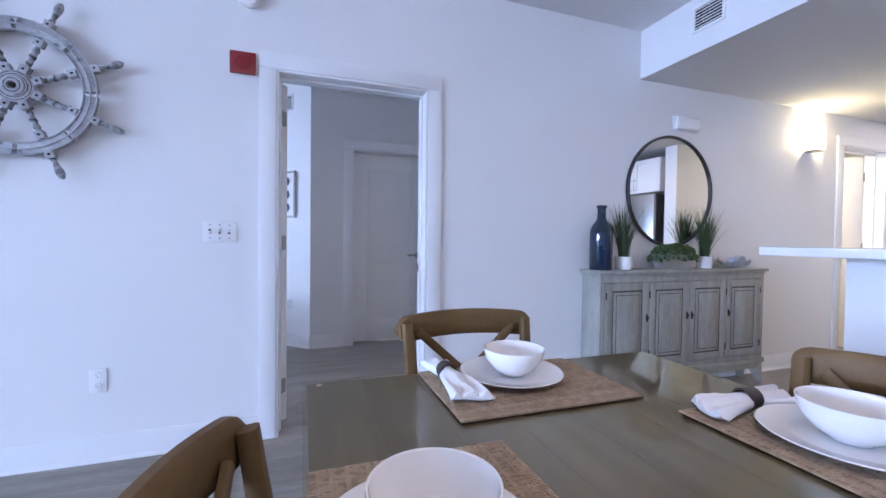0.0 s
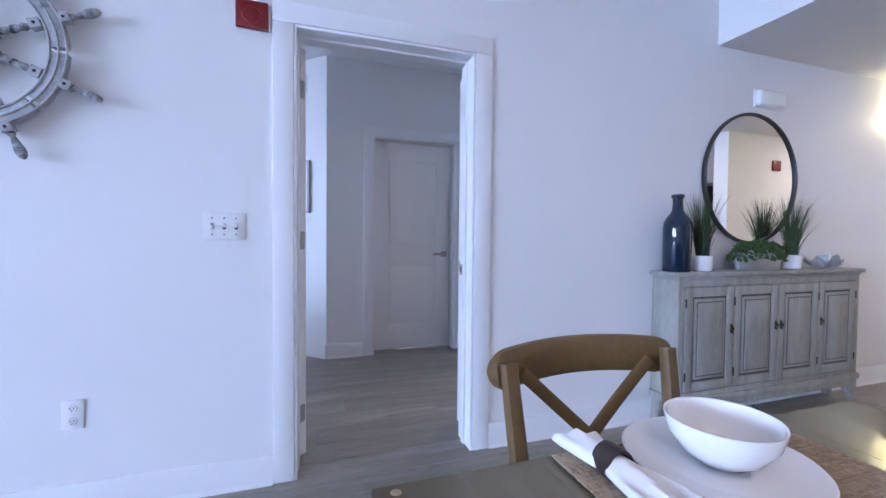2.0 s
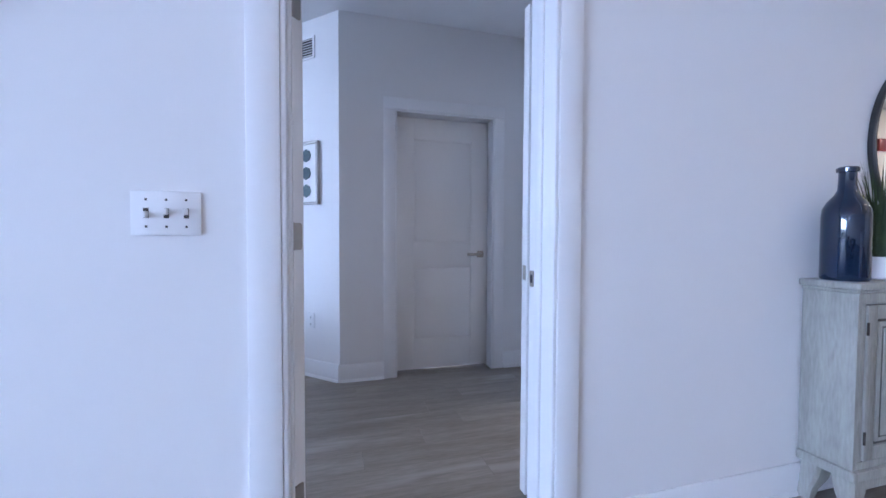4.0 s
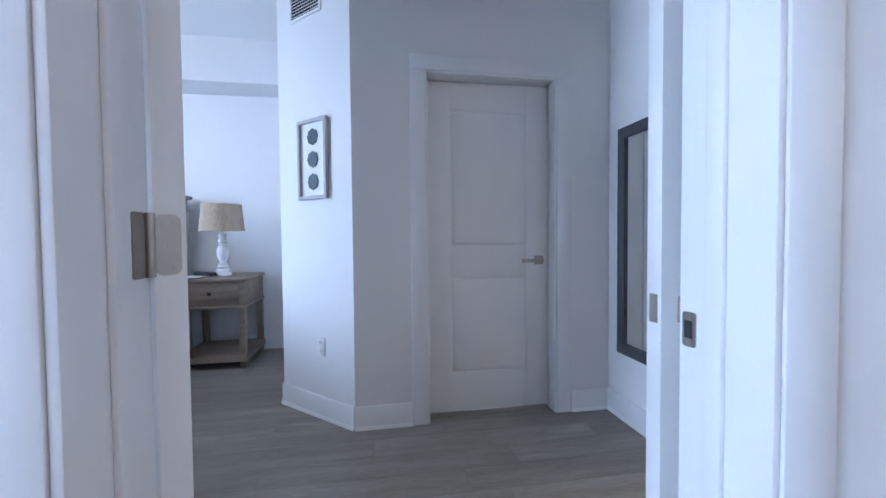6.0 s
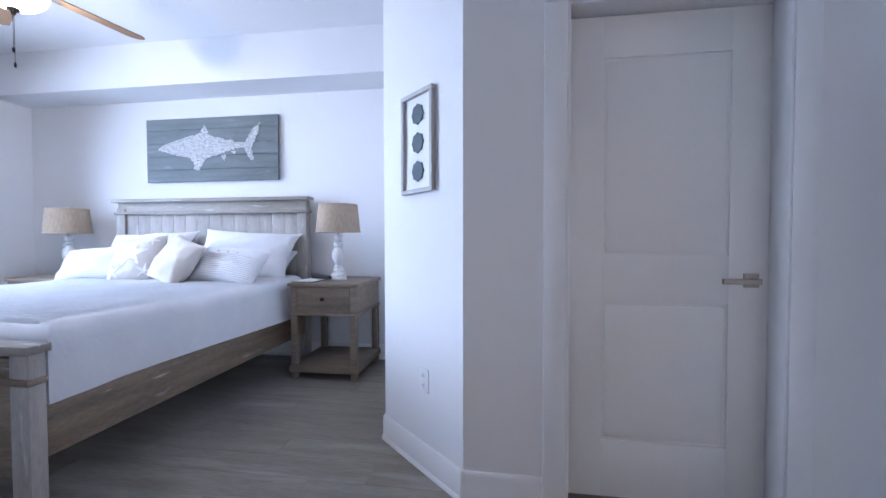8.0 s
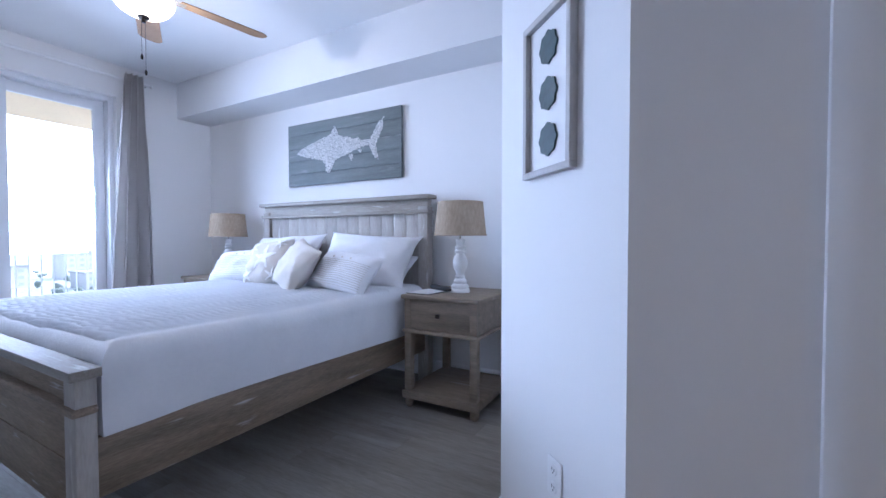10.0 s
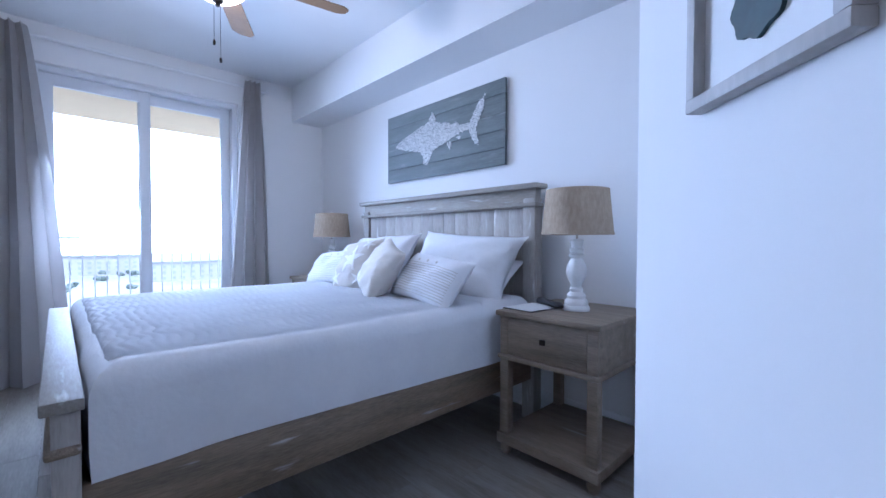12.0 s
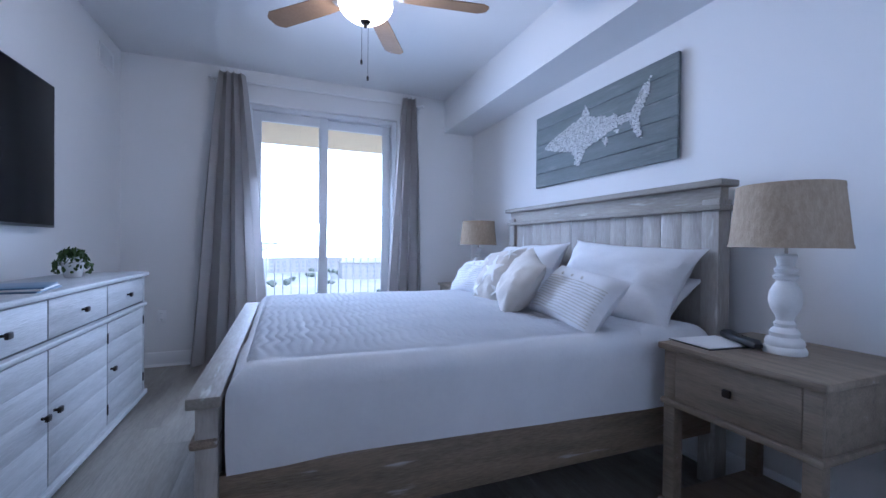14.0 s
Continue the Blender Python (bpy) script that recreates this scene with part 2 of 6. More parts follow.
PICFRAME = mat("silver_washed_frame", (0.50, 0.48, 0.46), (0.36, 0.345, 0.33), 0.5, scale=8, stretch=(2, 2, 0.4), bump=0.2, bump_scale=60)
PAPER = mat("white_paper", (0.84, 0.84, 0.83), (0.81, 0.81, 0.80), 0.8, scale=5, bump=0.02)
TEAL = mat("dark_teal_print", (0.035, 0.075, 0.085), (0.02, 0.045, 0.052), 0.6, scale=30, bump=0.1)
SCREEN = mat("black_screen", (0.006, 0.006, 0.007), (0.005, 0.005, 0.006), 0.09, scale=3, bump=0.0, spec=0.5)
STONE = mat("white_quartz", (0.80, 0.80, 0.80), (0.75, 0.75, 0.76), 0.2, scale=9, bump=0.0)
STEEL = mat("stainless_steel", (0.55, 0.55, 0.55), (0.48, 0.48, 0.48), 0.3, metal=1.0, scale=6, stretch=(8, 8, 0.3), bump=0.02)
FANBLADE = mat("maple_fan_blade", (0.30, 0.19, 0.105), (0.22, 0.135, 0.072), 0.65, scale=5, stretch=(1, 1, 1), bump=0.05, spec=0.12)
ALU = mat("white_aluminium", (0.74, 0.75, 0.77), (0.70, 0.71, 0.73), 0.35, scale=3, bump=0.0)
STUCCO = mat("cream_stucco", (0.84, 0.66, 0.42), (0.78, 0.60, 0.38), 0.9, scale=3, bump=0.3, bump_scale=60)
CONCRETE = mat("pale_concrete", (0.55, 0.54, 0.52), (0.45, 0.44, 0.42), 0.85, scale=2, bump=0.2, bump_scale=40)
LAND = mat("far_ground", (0.72, 0.71, 0.68), (0.48, 0.52, 0.44), 0.95, scale=0.03, bump=0.0, bump_scale=0.4, space="World")
GLASS = clear_glass("window_glass", (0.97, 0.99, 0.98), ior=1.02)
TOPGLASS = sheet_glass("table_glass", (0.95, 0.96, 0.93))
OPAL = frosted("lit_opal_glass", (1.0, 0.86, 0.62), 6.0)
SCONCE = frosted("lit_sconce_glass", (1.0, 0.78, 0.32), 9.0, 0.5)
LENS = glow("lit_lens", (1.0, 0.80, 0.55), 12.0)


# ---- builders ----
def box(bm, x0, x1, y0, y1, z0, z1, bev=0.0, seg=2):
    vs = bmesh.ops.create_cube(bm, size=1.0)["verts"]
    for v in vs:
        v.co = Vector((x0 + (v.co.x + 0.5) * (x1 - x0), y0 + (v.co.y + 0.5) * (y1 - y0), z0 + (v.co.z + 0.5) * (z1 - z0)))
    if bev:
        es = list({e for v in vs for e in v.link_edges})
        bmesh.ops.bevel(bm, geom=es, offset=bev, segments=seg, affect="EDGES", profile=0.5)
    return bm


def boxes(*rows, bev=0.0):
    bm = bmesh.new()
    for r in rows:
        box(bm, *r, bev=bev)
    return bm


def lathe(bm, profile, n=28, centre=(0, 0, 0), squash=1.0):
    """A turned shape about z from (radius, height) pairs."""
    rings = []
    for r, z in profile:
        if r < 1e-5:
            rings.append([bm.verts.new((centre[0], centre[1], centre[2] + z))])
        else:
            rings.append([bm.verts.new((centre[0] + r * math.cos(2 * math.pi * i / n), centre[1] + squash * r * math.sin(2 * math.pi * i / n), centre[2] + z))
                          for i in range(n)])
    for a, b in zip(rings, rings[1:]):
        for i in range(n):
            j = (i + 1) % n
            if len(a) == 1 and len(b) > 1:
                bm.faces.new((a[0], b[j], b[i]))
            elif len(b) == 1 and len(a) > 1:
                bm.faces.new((a[i], a[j], b[0]))
            elif len(a) > 1:
                bm.faces.new((a[i], a[j], b[j], b[i]))
    return bm


def tube(bm, pts, half_w, half_h, n=8, up=(0, 0, 1), power=2.0):
    """A bar swept along points; a high power squares its section. Half sizes may be lists."""
    pts = [Vector(p) for p in pts]
    rings = []
    for k, p in enumerate(pts):
        d = (pts[min(k + 1, len(pts) - 1)] - pts[max(k - 1, 0)]).normalized()
        side = d.cross(Vector(up))
        if side.length < 1e-4:
            side = d.cross(Vector((1, 0, 0)))
        side.normalize()
        top = side.cross(d).normalized()
        w = half_w[k] if isinstance(half_w, (list, tuple)) else half_w
        h = half_h[k] if isinstance(half_h, (list, tuple)) else half_h
        ring = []
        for i in range(n):
            a = 2 * math.pi * (i + 0.5) / n
            c, s = math.cos(a), math.sin(a)
            ring.append(bm.verts.new(p + side * w * math.copysign(abs(c) ** (2 / power), c) + top * h * math.copysign(abs(s) ** (2 / power), s)))
        rings.append(ring)
    for a, b in zip(rings, rings[1:]):
        for i in range(n):
            j = (i + 1) % n
            bm.faces.new((a[i], a[j], b[j], b[i]))
    bm.faces.new(rings[0][::-1])
    bm.faces.new(rings[-1])
    return bm


def prism(bm, outline, z0, z1):
    """A flat shape in x, y raised from z0 to z1."""
    low = [bm.verts.new((x, y, z0)) for x, y in outline]
    high = [bm.verts.new((x, y, z1)) for x, y in outline]
    n = len(outline)
    bm.faces.new(low[::-1])
    bm.faces.new(high)
    for i in range(n):
        bm.faces.new((low[i], low[(i + 1) % n], high[(i + 1) % n], high[i]))
    return bm


def mesh_of(name, bm, material, smooth=True):
    bmesh.ops.recalc_face_normals(bm, faces=bm.faces)
    me = bpy.data.meshes.new(name)
    bm.to_mesh(me)
    bm.free()
    me.materials.append(material)
    if smooth:
        for p in me.polygons:
            p.use_smooth = True
        me.set_sharp_from_angle(angle=radians(38))
    return me


def part(name, bm, material, parent, label="", m=None):
    ob = new(name, mesh_of(name, bm, material))
    ob.parent = parent
    if m is not None:
        ob.matrix_basis = m
    return tagged(ob, label)


def thing(name, m, label, category, group="", kind=""):
    ob = new(name)
    ob.empty_display_size = 0.1
    ob.matrix_basis = m
    return tagged(ob, label, category, group, kind)


def solid(name, bm, material, label, category, kind="", group=""):
    return tagged(new(name, mesh_of(name, bm, material)), label, category, group, kind)


def structure(name, bm, material, label="", category=""):
    return solid(name, bm, material, label, category, "structure")


# ---- the setting ----
H_LIV, H_VES, H_BED = 2.71, 2.73, 2.86
XW = -4.5       # inner face of the bedroom's outer wall
XL = -8.8       # inner face of the living room's unseen outer wall, set far to even the daylight
YT, YB = 0.30, 3.79  # bedroom's screen wall and headboard wall

structure("wall_entry", boxes((XL, -0.0, 0.0, 0.15, 0, 3.0), (0.0, 0.871, 0.0, 0.15, 2.05, 3.0), (0.871, 5.02, 0, 0.15, 0, 3.0),
          (5.02, 5.72, 0, 0.15, 2.07, 3.0), (5.72, 8.0, 0, 0.15, 0, 3.0)), WALL, "white painted wall with a doorway", "wall")
structure("wall_outer", boxes((XL - 0.2, XL, -7, -6.4, 0, 3.0), (XL - 0.2, XL, -6.4, -1.8, 2.45, 3.0), (XL - 0.2, XL, -1.8, 0.15, 0, 3.0), (XW - 0.2, XW, 0.15, 1.32, 0, 3.0),
          (XW - 0.2, XW, 1.32, 2.85, 2.55, 3.0), (XW - 0.2, XW, 2.85, 4.0, 0, 3.0)), WALL, "white painted outer wall with sliding door", "wall")
structure("wall_screen", boxes((XW, -0.62, 0.15, YT, 0, 3.0)), WALL, "white painted wall behind the television", "wall")
structure("wall_headboard", boxes((XW, 0.6, YB, YB + 0.15, 0, 3.0)), WALL, "white painted wall behind the bed", "wall")
bm = bmesh.new()
prism(bm, [(0.213, 1.87), (-0.268, 2.351), (-0.268, YB), (-0.17, YB), (-0.17, 2.42), (0.26, 1.99), (0.26, 1.87)], 0, 3.0)
structure("wall_diagonal", bm, WALL, "white painted corner wall set at an angle", "wall")
structure("wall_closet", boxes((0.26, 0.631, 1.87, 1.99, 0, 3.0), (0.631, 1.437, 1.87, 1.99, 2.05, 3.0), (1.437, 1.79, 1.87, 1.99, 0, 3.0)), WALL,
          "white painted wall with a closet door", "wall")
structure("wall_bath", boxes((1.79, 1.91, 0.15, 0.30, 0, 3.0), (1.79, 1.91, 0.30, 1.165, 2.05, 3.0), (1.79, 1.91, 1.165, 1.99, 0, 3.0)), WALL,
          "white painted wall with a tall mirror", "wall")
structure("wall_closet_back", boxes((0.25, 1.9, 2.9, 3.0, 0, 3.0)), WALL)
structure("wall_bath_back", boxes((3.4, 3.5, 0.15, 2.6, 0, 3.0), (1.91, 3.4, 2.5, 2.6, 0, 3.0)), WALL)
structure("wall_kitchen", boxes((5.22, 5.37, -7, -1.64, 0, 3.0)), WALL, "white painted kitchen wall", "wall")
structure("wall_living_back", boxes((XL, 8, -7.15, -7, 0, 3.0)), WALL)
structure("wall_kitchen_side", boxes((8, 8.15, -7, 3.2, 0, 3.0)), WALL)
structure("wall_hall", boxes((4.58, 8.0, -1.64, -1.47, 0, 3.0)), WALL, "white painted hallway wall", "wall")
structure("wall_far_room", boxes((4.0, 8, 3.0, 3.15, 0, 3.0), (3.9, 4.0, 0.15, 3.15, 0, 3.0)), WALL)
structure("ceiling_living", boxes((XL, 2.545, -7, 0, H_LIV, 3.1)), CEIL, "white painted ceiling", "ceiling")
structure("ceiling_dropped", boxes((2.545, 8, -7, 0, 2.352, 3.1)), CEIL, "white painted dropped ceiling", "ceiling")
structure("ceiling_vestibule", boxes((-0.40, 1.79, 0.15, 2.5, H_VES, 3.1)), CEIL, "white painted ceiling", "ceiling")
structure("ceiling_bedroom", boxes((XW, -0.40, 0.15, YB, H_BED, 3.1), (-0.40, -0.268, 2.5, YB, H_BED, 3.1)), CEIL, "white painted bedroom ceiling", "ceiling")
structure("ceiling_soffit", boxes((XW, -0.268, 3.42, YB, 2.475, H_BED + 0.02)), CEIL, "white boxed soffit above the bed", "ceiling")
structure("ceiling_other_rooms", boxes((1.79, 8, 0.15, 3.1, 2.6, 3.1), (0.2, 1.79, 1.9, 3.1, 2.6, 3.09)), CEIL)

structure("floor", boxes((XL - 0.2, 8, -7, 0.1, -0.2, -0.004), (XW - 0.2, 8, 0.1, 4, -0.2, -0.004)), SEAM, "dark joints under grey vinyl planks", "floor")


def run_board(name, runs, height=0.132, thick=0.014):
    """Baseboards as boards with an eased top and a shoe strip at the floor; runs of (x0, y0, x1, y1) with the room on the left."""
    bm = bmesh.new()
    for x0, y0, x1, y1 in runs:
        a, b = Vector((x0, y0, 0)), Vector((x1, y1, 0))
        d = (b - a).normalized()
        nrm = Vector((-d.y, d.x, 0))
        prof = [(0.001, 0), (0.024, 0), (0.022, 0.012), (thick, 0.02), (thick, height - 0.01), (thick - 0.006, height), (0.001, height)]
        ra = [bm.verts.new(a + nrm * u + Vector((0, 0, w))) for u, w in prof]
        rb = [bm.verts.new(b + nrm * u + Vector((0, 0, w))) for u, w in prof]
        n = len(prof)
        for i in range(n):
            bm.faces.new((ra[i], ra[(i + 1) % n], rb[(i + 1) % n], rb[i]))
        bm.faces.new(ra[::-1])
        bm.faces.new(rb)
    return structure(name, bm, TRIM, "white painted baseboard", "baseboard")


run_board("baseboard_living", [(-0.092, 0, XL, 0), (5.0 - 0.09, 0, 0.963, 0), (8, 0, 5.82, 0)])
run_board("baseboard_bedroom", [(XW, YT, -0.62, YT), (XW, YB, XW, 2.93), (XW, 1.24, XW, YT), (-0.268, YB, XW, YB), (-0.268, 2.351, -0.268, YB),
                                (0.213, 1.87, -0.268, 2.351), (0.54, 1.87, 0.213, 1.87), (1.79, 1.87, 1.53, 1.87), (1.79, 1.25, 1.79, 1.87), (0.963, 0.15, 1.79, 0.15)])


def door_trim(name, m, width, height, depth, side=0.09, stop=True):
    """Casings on both faces, jambs with a stop: opening from x 0 to width, wall from y 0 to depth."""
    bm = bmesh.new()
    for y0, y1 in ((-0.016, 0.0), (depth, depth + 0.016)):
        box(bm, -side, -0.002, y0, y1, 0, height + 0.002, 0.003)
        box(bm, width + 0.002, width + side, y0, y1, 0, height + 0.002, 0.003)
        box(bm, -side, width + side, y0, y1, height + 0.003, height + side, 0.003)
    box(bm, -0.001, 0.012, -0.012, depth + 0.012, 0, height, 0.002)
    box(bm, width - 0.012, width + 0.001, -0.012, depth + 0.012, 0, height, 0.002)
    box(bm, 0.012, width - 0.012, -0.012, depth + 0.012, height - 0.012, height + 0.001, 0.002)
    if stop:
        box(bm, 0.012, 0.022, depth - 0.085, depth - 0.05, 0, height - 0.012, 0.002)
        box(bm, width - 0.022, width - 0.012, depth - 0.085, depth - 0.05, 0, height - 0.012, 0.002)
        box(bm, 0.022, width - 0.022, depth - 0.085, depth - 0.05, height - 0.022, height - 0.012, 0.002)
    ob = structure(name, bm, TRIM, "white painted door casing", "trim")
    ob.matrix_basis = m
    return ob


door_trim("trim_entry", pose(0, 0, 0), 0.871, 2.05, 0.15)
door_trim("trim_hall", pose(5.02, 0, 0), 0.70, 2.07, 0.15)
door_trim("trim_closet", pose(1.437, 1.99, 0, 0, 0, 180), 0.806, 2.05, 0.12, stop=False)
door_trim("trim_bath", pose(1.91, 0.30, 0, 0, 0, 90), 0.865, 2.05, 0.12)


def lever(parent, x, y, z, sx, sy):
    """A square rose and lever; it stands off along y * sy and points along x * sx."""
    bm = boxes((x - 0.028, x + 0.028, min(y, y + sy * 0.010), max(y, y + sy * 0.010), z - 0.028, z + 0.028), bev=0.003)
    h = part("door_handle", bm, NICKEL, parent, "satin nickel lever handle")
    bm = bmesh.new()
    tube(bm, [(x, y + sy * 0.01, z), (x, y + sy * 0.05, z)], 0.011, 0.011)
    tube(bm, [(x - sx * 0.01, y + sy * 0.052, z), (x + sx * 0.06, y + sy * 0.055, z), (x + sx * 0.125, y + sy * 0.05, z)], 0.009, 0.011, power=4)
    part("lever", bm, NICKEL, h)


def hinge_plate(bm, x0, x1, y0, y1, z0, z1, r=0.010):
    """A thin leaf with rounded corners, flat in the plane of y and z."""
    pts = []
    for cy, cz, a0 in ((y1 - r, z1 - r, 0), (y0 + r, z1 - r, 90), (y0 + r, z0 + r, 180), (y1 - r, z0 + r, 270)):
        for k in range(5):
            a = radians(a0 + 22.5 * k)
            pts.append((cy + r * math.cos(a), cz + r * math.sin(a)))
    start = len(bm.verts)
    prism(bm, pts, x0, x1)
    bm.verts.ensure_lookup_table()
    for v in bm.verts[start:]:
        v.co = Vector((v.co.z, v.co.x, v.co.y))
    return bm


def panel_door(name, m, width, height, label, handles=(1, -1)):
    """A two-panel door: hinge at x 0, slab from y 0 to -0.035."""
    d = tagged(new(name), label, "door", "", "structure")
    d.matrix_basis = m
    t, z0 = 0.044, 0.018
    s = 0.145
    mid0, mid1 = 0.845, 1.04
    bm = boxes((0, s, -t, 0, z0, height), (width - s, width, -t, 0, z0, height), (s, width - s, -t, 0, z0, z0 + 0.24),
               (s, width - s, -t, 0, mid0, mid1), (s, width - s, -t, 0, height - 0.17, height), bev=0.0006)
    part("door_frame", bm, DOOR, d)
    for a, b in ((z0 + 0.24, mid0), (mid1, height - 0.17)):
        bm = bmesh.new()
        box(bm, s - 0.002, width - s + 0.002, -t + 0.007, -0.007, a - 0.002, b + 0.002)
        box(bm, s + 0.012, width - s - 0.012, -t + 0.001, -0.001, a + 0.012, b - 0.012, 0.009, 2)
        part("door_panel", bm, DOOR, d)
    for side in handles:
        lever(d, width - 0.065, 0.0 if side > 0 else -t, 0.945, -1, side)
    part("latch_plate", boxes((width - 0.001, width + 0.0015, -t / 2 - 0.012, -t / 2 + 0.012, 0.915, 0.975)), NICKEL, d, "satin metal latch plate")
    for hz in (0.23, 1.092, 1.83):
        bm = bmesh.new()
        hinge_plate(bm, -0.0015, 0.001, -0.036, -0.002, hz - 0.044, hz + 0.044)
        tube(bm, [(-0.004, 0.006, hz - 0.045), (-0.004, 0.006, hz + 0.045)], 0.0065, 0.0065, 10)
        hg = part("hinge", bm, NICKEL, d, "nickel butt hinge")
        for sy, sz in ((-0.028, 0.033), (-0.020, 0.0), (-0.028, -0.033)):
            part("screw", hinge_plate(bmesh.new(), -0.0024, -0.0016, sy - 0.004, sy + 0.004, hz + sz - 0.004, hz + sz + 0.004, 0.0038), NICKEL, hg, "dull screw head")
    return d


panel_door("door_1", pose(0.018, 0.160, 0, 0, 0, 138), 0.84, 2.03, "white two-panel door standing open into the bedroom")
panel_door("door_2", pose(0.645, 2.003, 0), 0.778, 2.03, "closed white two-panel closet door", handles=(-1,))
panel_door("door_3", pose(1.776, 0.272, 0, 0, 0, 180), 0.868, 2.03, "white bathroom door standing open")
panel_door("door_4", pose(5.70, 0.158, 0, 0, 0, 128), 0.66, 2.05, "white two-panel door open into a lit room")


def jamb_plate(x, y, z, kind, half=0.045):
    r = tagged(new(kind, mesh_of(kind, hinge_plate(bmesh.new(), x - 0.0015, x + 0.0015, y - 0.014, y + 0.014, z - half, z + half, 0.006), NICKEL)),
               "satin metal plate let into the white jamb", "door hardware", "", "structure")
    for sy, sz in ((-0.004, half * 0.74), (-0.004, -half * 0.74)) + (((-0.009, 0.0),) if half > 0.04 else ()):
        part("screw", hinge_plate(bmesh.new(), x - 0.0024, x + 0.0024, y + sy - 0.004, y + sy + 0.004, z + sz - 0.004, z + sz + 0.004, 0.0038), NICKEL, r)
    return r


jamb_plate(0.0135, 0.130, 1.092, "hinge_leaf")
jamb_plate(0.0135, 0.130, 1.83, "hinge_leaf")
jamb_plate(0.0135, 0.130, 0.23, "hinge_leaf")
jamb_plate(0.8575, 0.138, 0.937, "strike_plate", 0.03)
# Dark patch on the plate in place of a shaded hole.
hole = tagged(new("strike_hole", mesh_of("strike_hole", boxes((0.8545, 0.8565, 0.130, 0.146, 0.922, 0.952)), SLOTSHADE)), "dark patch for the shade in the strike plate's latch hole", "door hardware", "", "structure")


# ---- living room ----
def plate_thing(name, m, label, category, w, h, t=0.006):
    r = thing(name, m, label, category)
    part("cover_plate", boxes((-w / 2, w / 2, -t, 0, -h / 2, h / 2), bev=0.003), PLASTIC, r)
    return r


sw = plate_thing("light_switch", pose(-0.282, 0, 1.152), "white three-gang toggle switch plate on the wall", "light switch", 0.163, 0.115)
for k in range(3):
    x = -0.046 + 0.046 * k
    part("toggle", boxes((x - 0.005, x + 0.005, -0.018, -0.004, -0.004 if k else -0.012, 0.012 if k else 0.004), bev=0.002), PLASTIC, sw)
    # Dark patch on the plate stands in for shade in the slot.
    part("slot", boxes((x - 0.006, x + 0.006, -0.0068, -0.005, -0.013, 0.013)), GREYDARK, sw)
    for z in (-0.035, 0.035):
        part("screw", boxes((x - 0.003, x + 0.003, -0.0068, -0.005, z - 0.003, z + 0.003), bev=0.001), GREYDARK, sw)


def outlet(m, label):
    r = plate_thing("wall_outlet", m, label, "outlet", 0.074, 0.118)
    for z in (-0.026, 0.026):
        bm = bmesh.new()
        lathe(bm, [(0, -0.0085), (0.015, -0.0085), (0.017, -0.006), (0.017, -0.003)], 16)
        bmesh.ops.rotate(bm, verts=bm.verts, matrix=Matrix.Rotation(radians(-90), 3, "X"))
        bmesh.ops.translate(bm, verts=bm.verts, vec=(0, 0, z))
        s = part("socket", bm, PLASTIC, r)
        # Dark boxes on the face imitate the shade in the slots.
        bm = boxes((-0.007, -0.005, -0.0092, -0.008, z - 0.002, z + 0.006), (0.005, 0.007, -0.0092, -0.008, z - 0.002, z + 0.006),
                   (-0.002, 0.002, -0.0092, -0.008, z - 0.010, z - 0.006))
        part("slots", bm, SLOTSHADE, s)
    return r


outlet(pose(-0.818, 0, 0.405), "white duplex outlet low on the wall")
outlet(pose(0.008, 2.075, 0.436, 0, 0, 45 - 90), "white outlet on the angled wall")
outlet(pose(XW, 0.62, 0.46, 0, 0, 90), "white outlet beside the curtain")

alarm = thing("fire_alarm_plate", pose(-0.168, 0, 2.052), "square red fire alarm plate on the wall", "alarm")
part("backing", boxes((-0.052, 0.072, -0.012, 0, -0.05, 0.042), bev=0.002), PLASTIC, alarm, "white backing box")
bm = boxes((-0.064, 0.064, -0.026, -0.012, -0.055, 0.062), bev=0.004)
part("cover", bm, REDPLATE, alarm, "dark red cover")
bm = bmesh.new()
lathe(bm, [(0.035, 0.0262), (0.038, 0.028), (0.041, 0.0262)], 28)
bmesh.ops.rotate(bm, verts=bm.verts, matrix=Matrix.Rotation(radians(90), 3, "X"))
part("grille_ring", bm, REDPLATE, alarm)

bm = bmesh.new()
lathe(bm, [(0, 0), (0.07, 0), (0.07, -0.022), (0.055, -0.036), (0, -0.038)], 28)
det = thing("smoke_detector", pose(-0.137, -0.001, 2.425, 90, 0, 0), "round white smoke detector high on the wall", "smoke detector")
bmesh.ops.scale(bm, verts=bm.verts, vec=(1, 1, -1))
part("cover", bm, PLASTIC, det)
bm = bmesh.new()
lathe(bm, [(0.028, 0.0382), (0.03, 0.04), (0.032, 0.0382)], 20)
part("vent_ring", bm, GREYDARK, det)


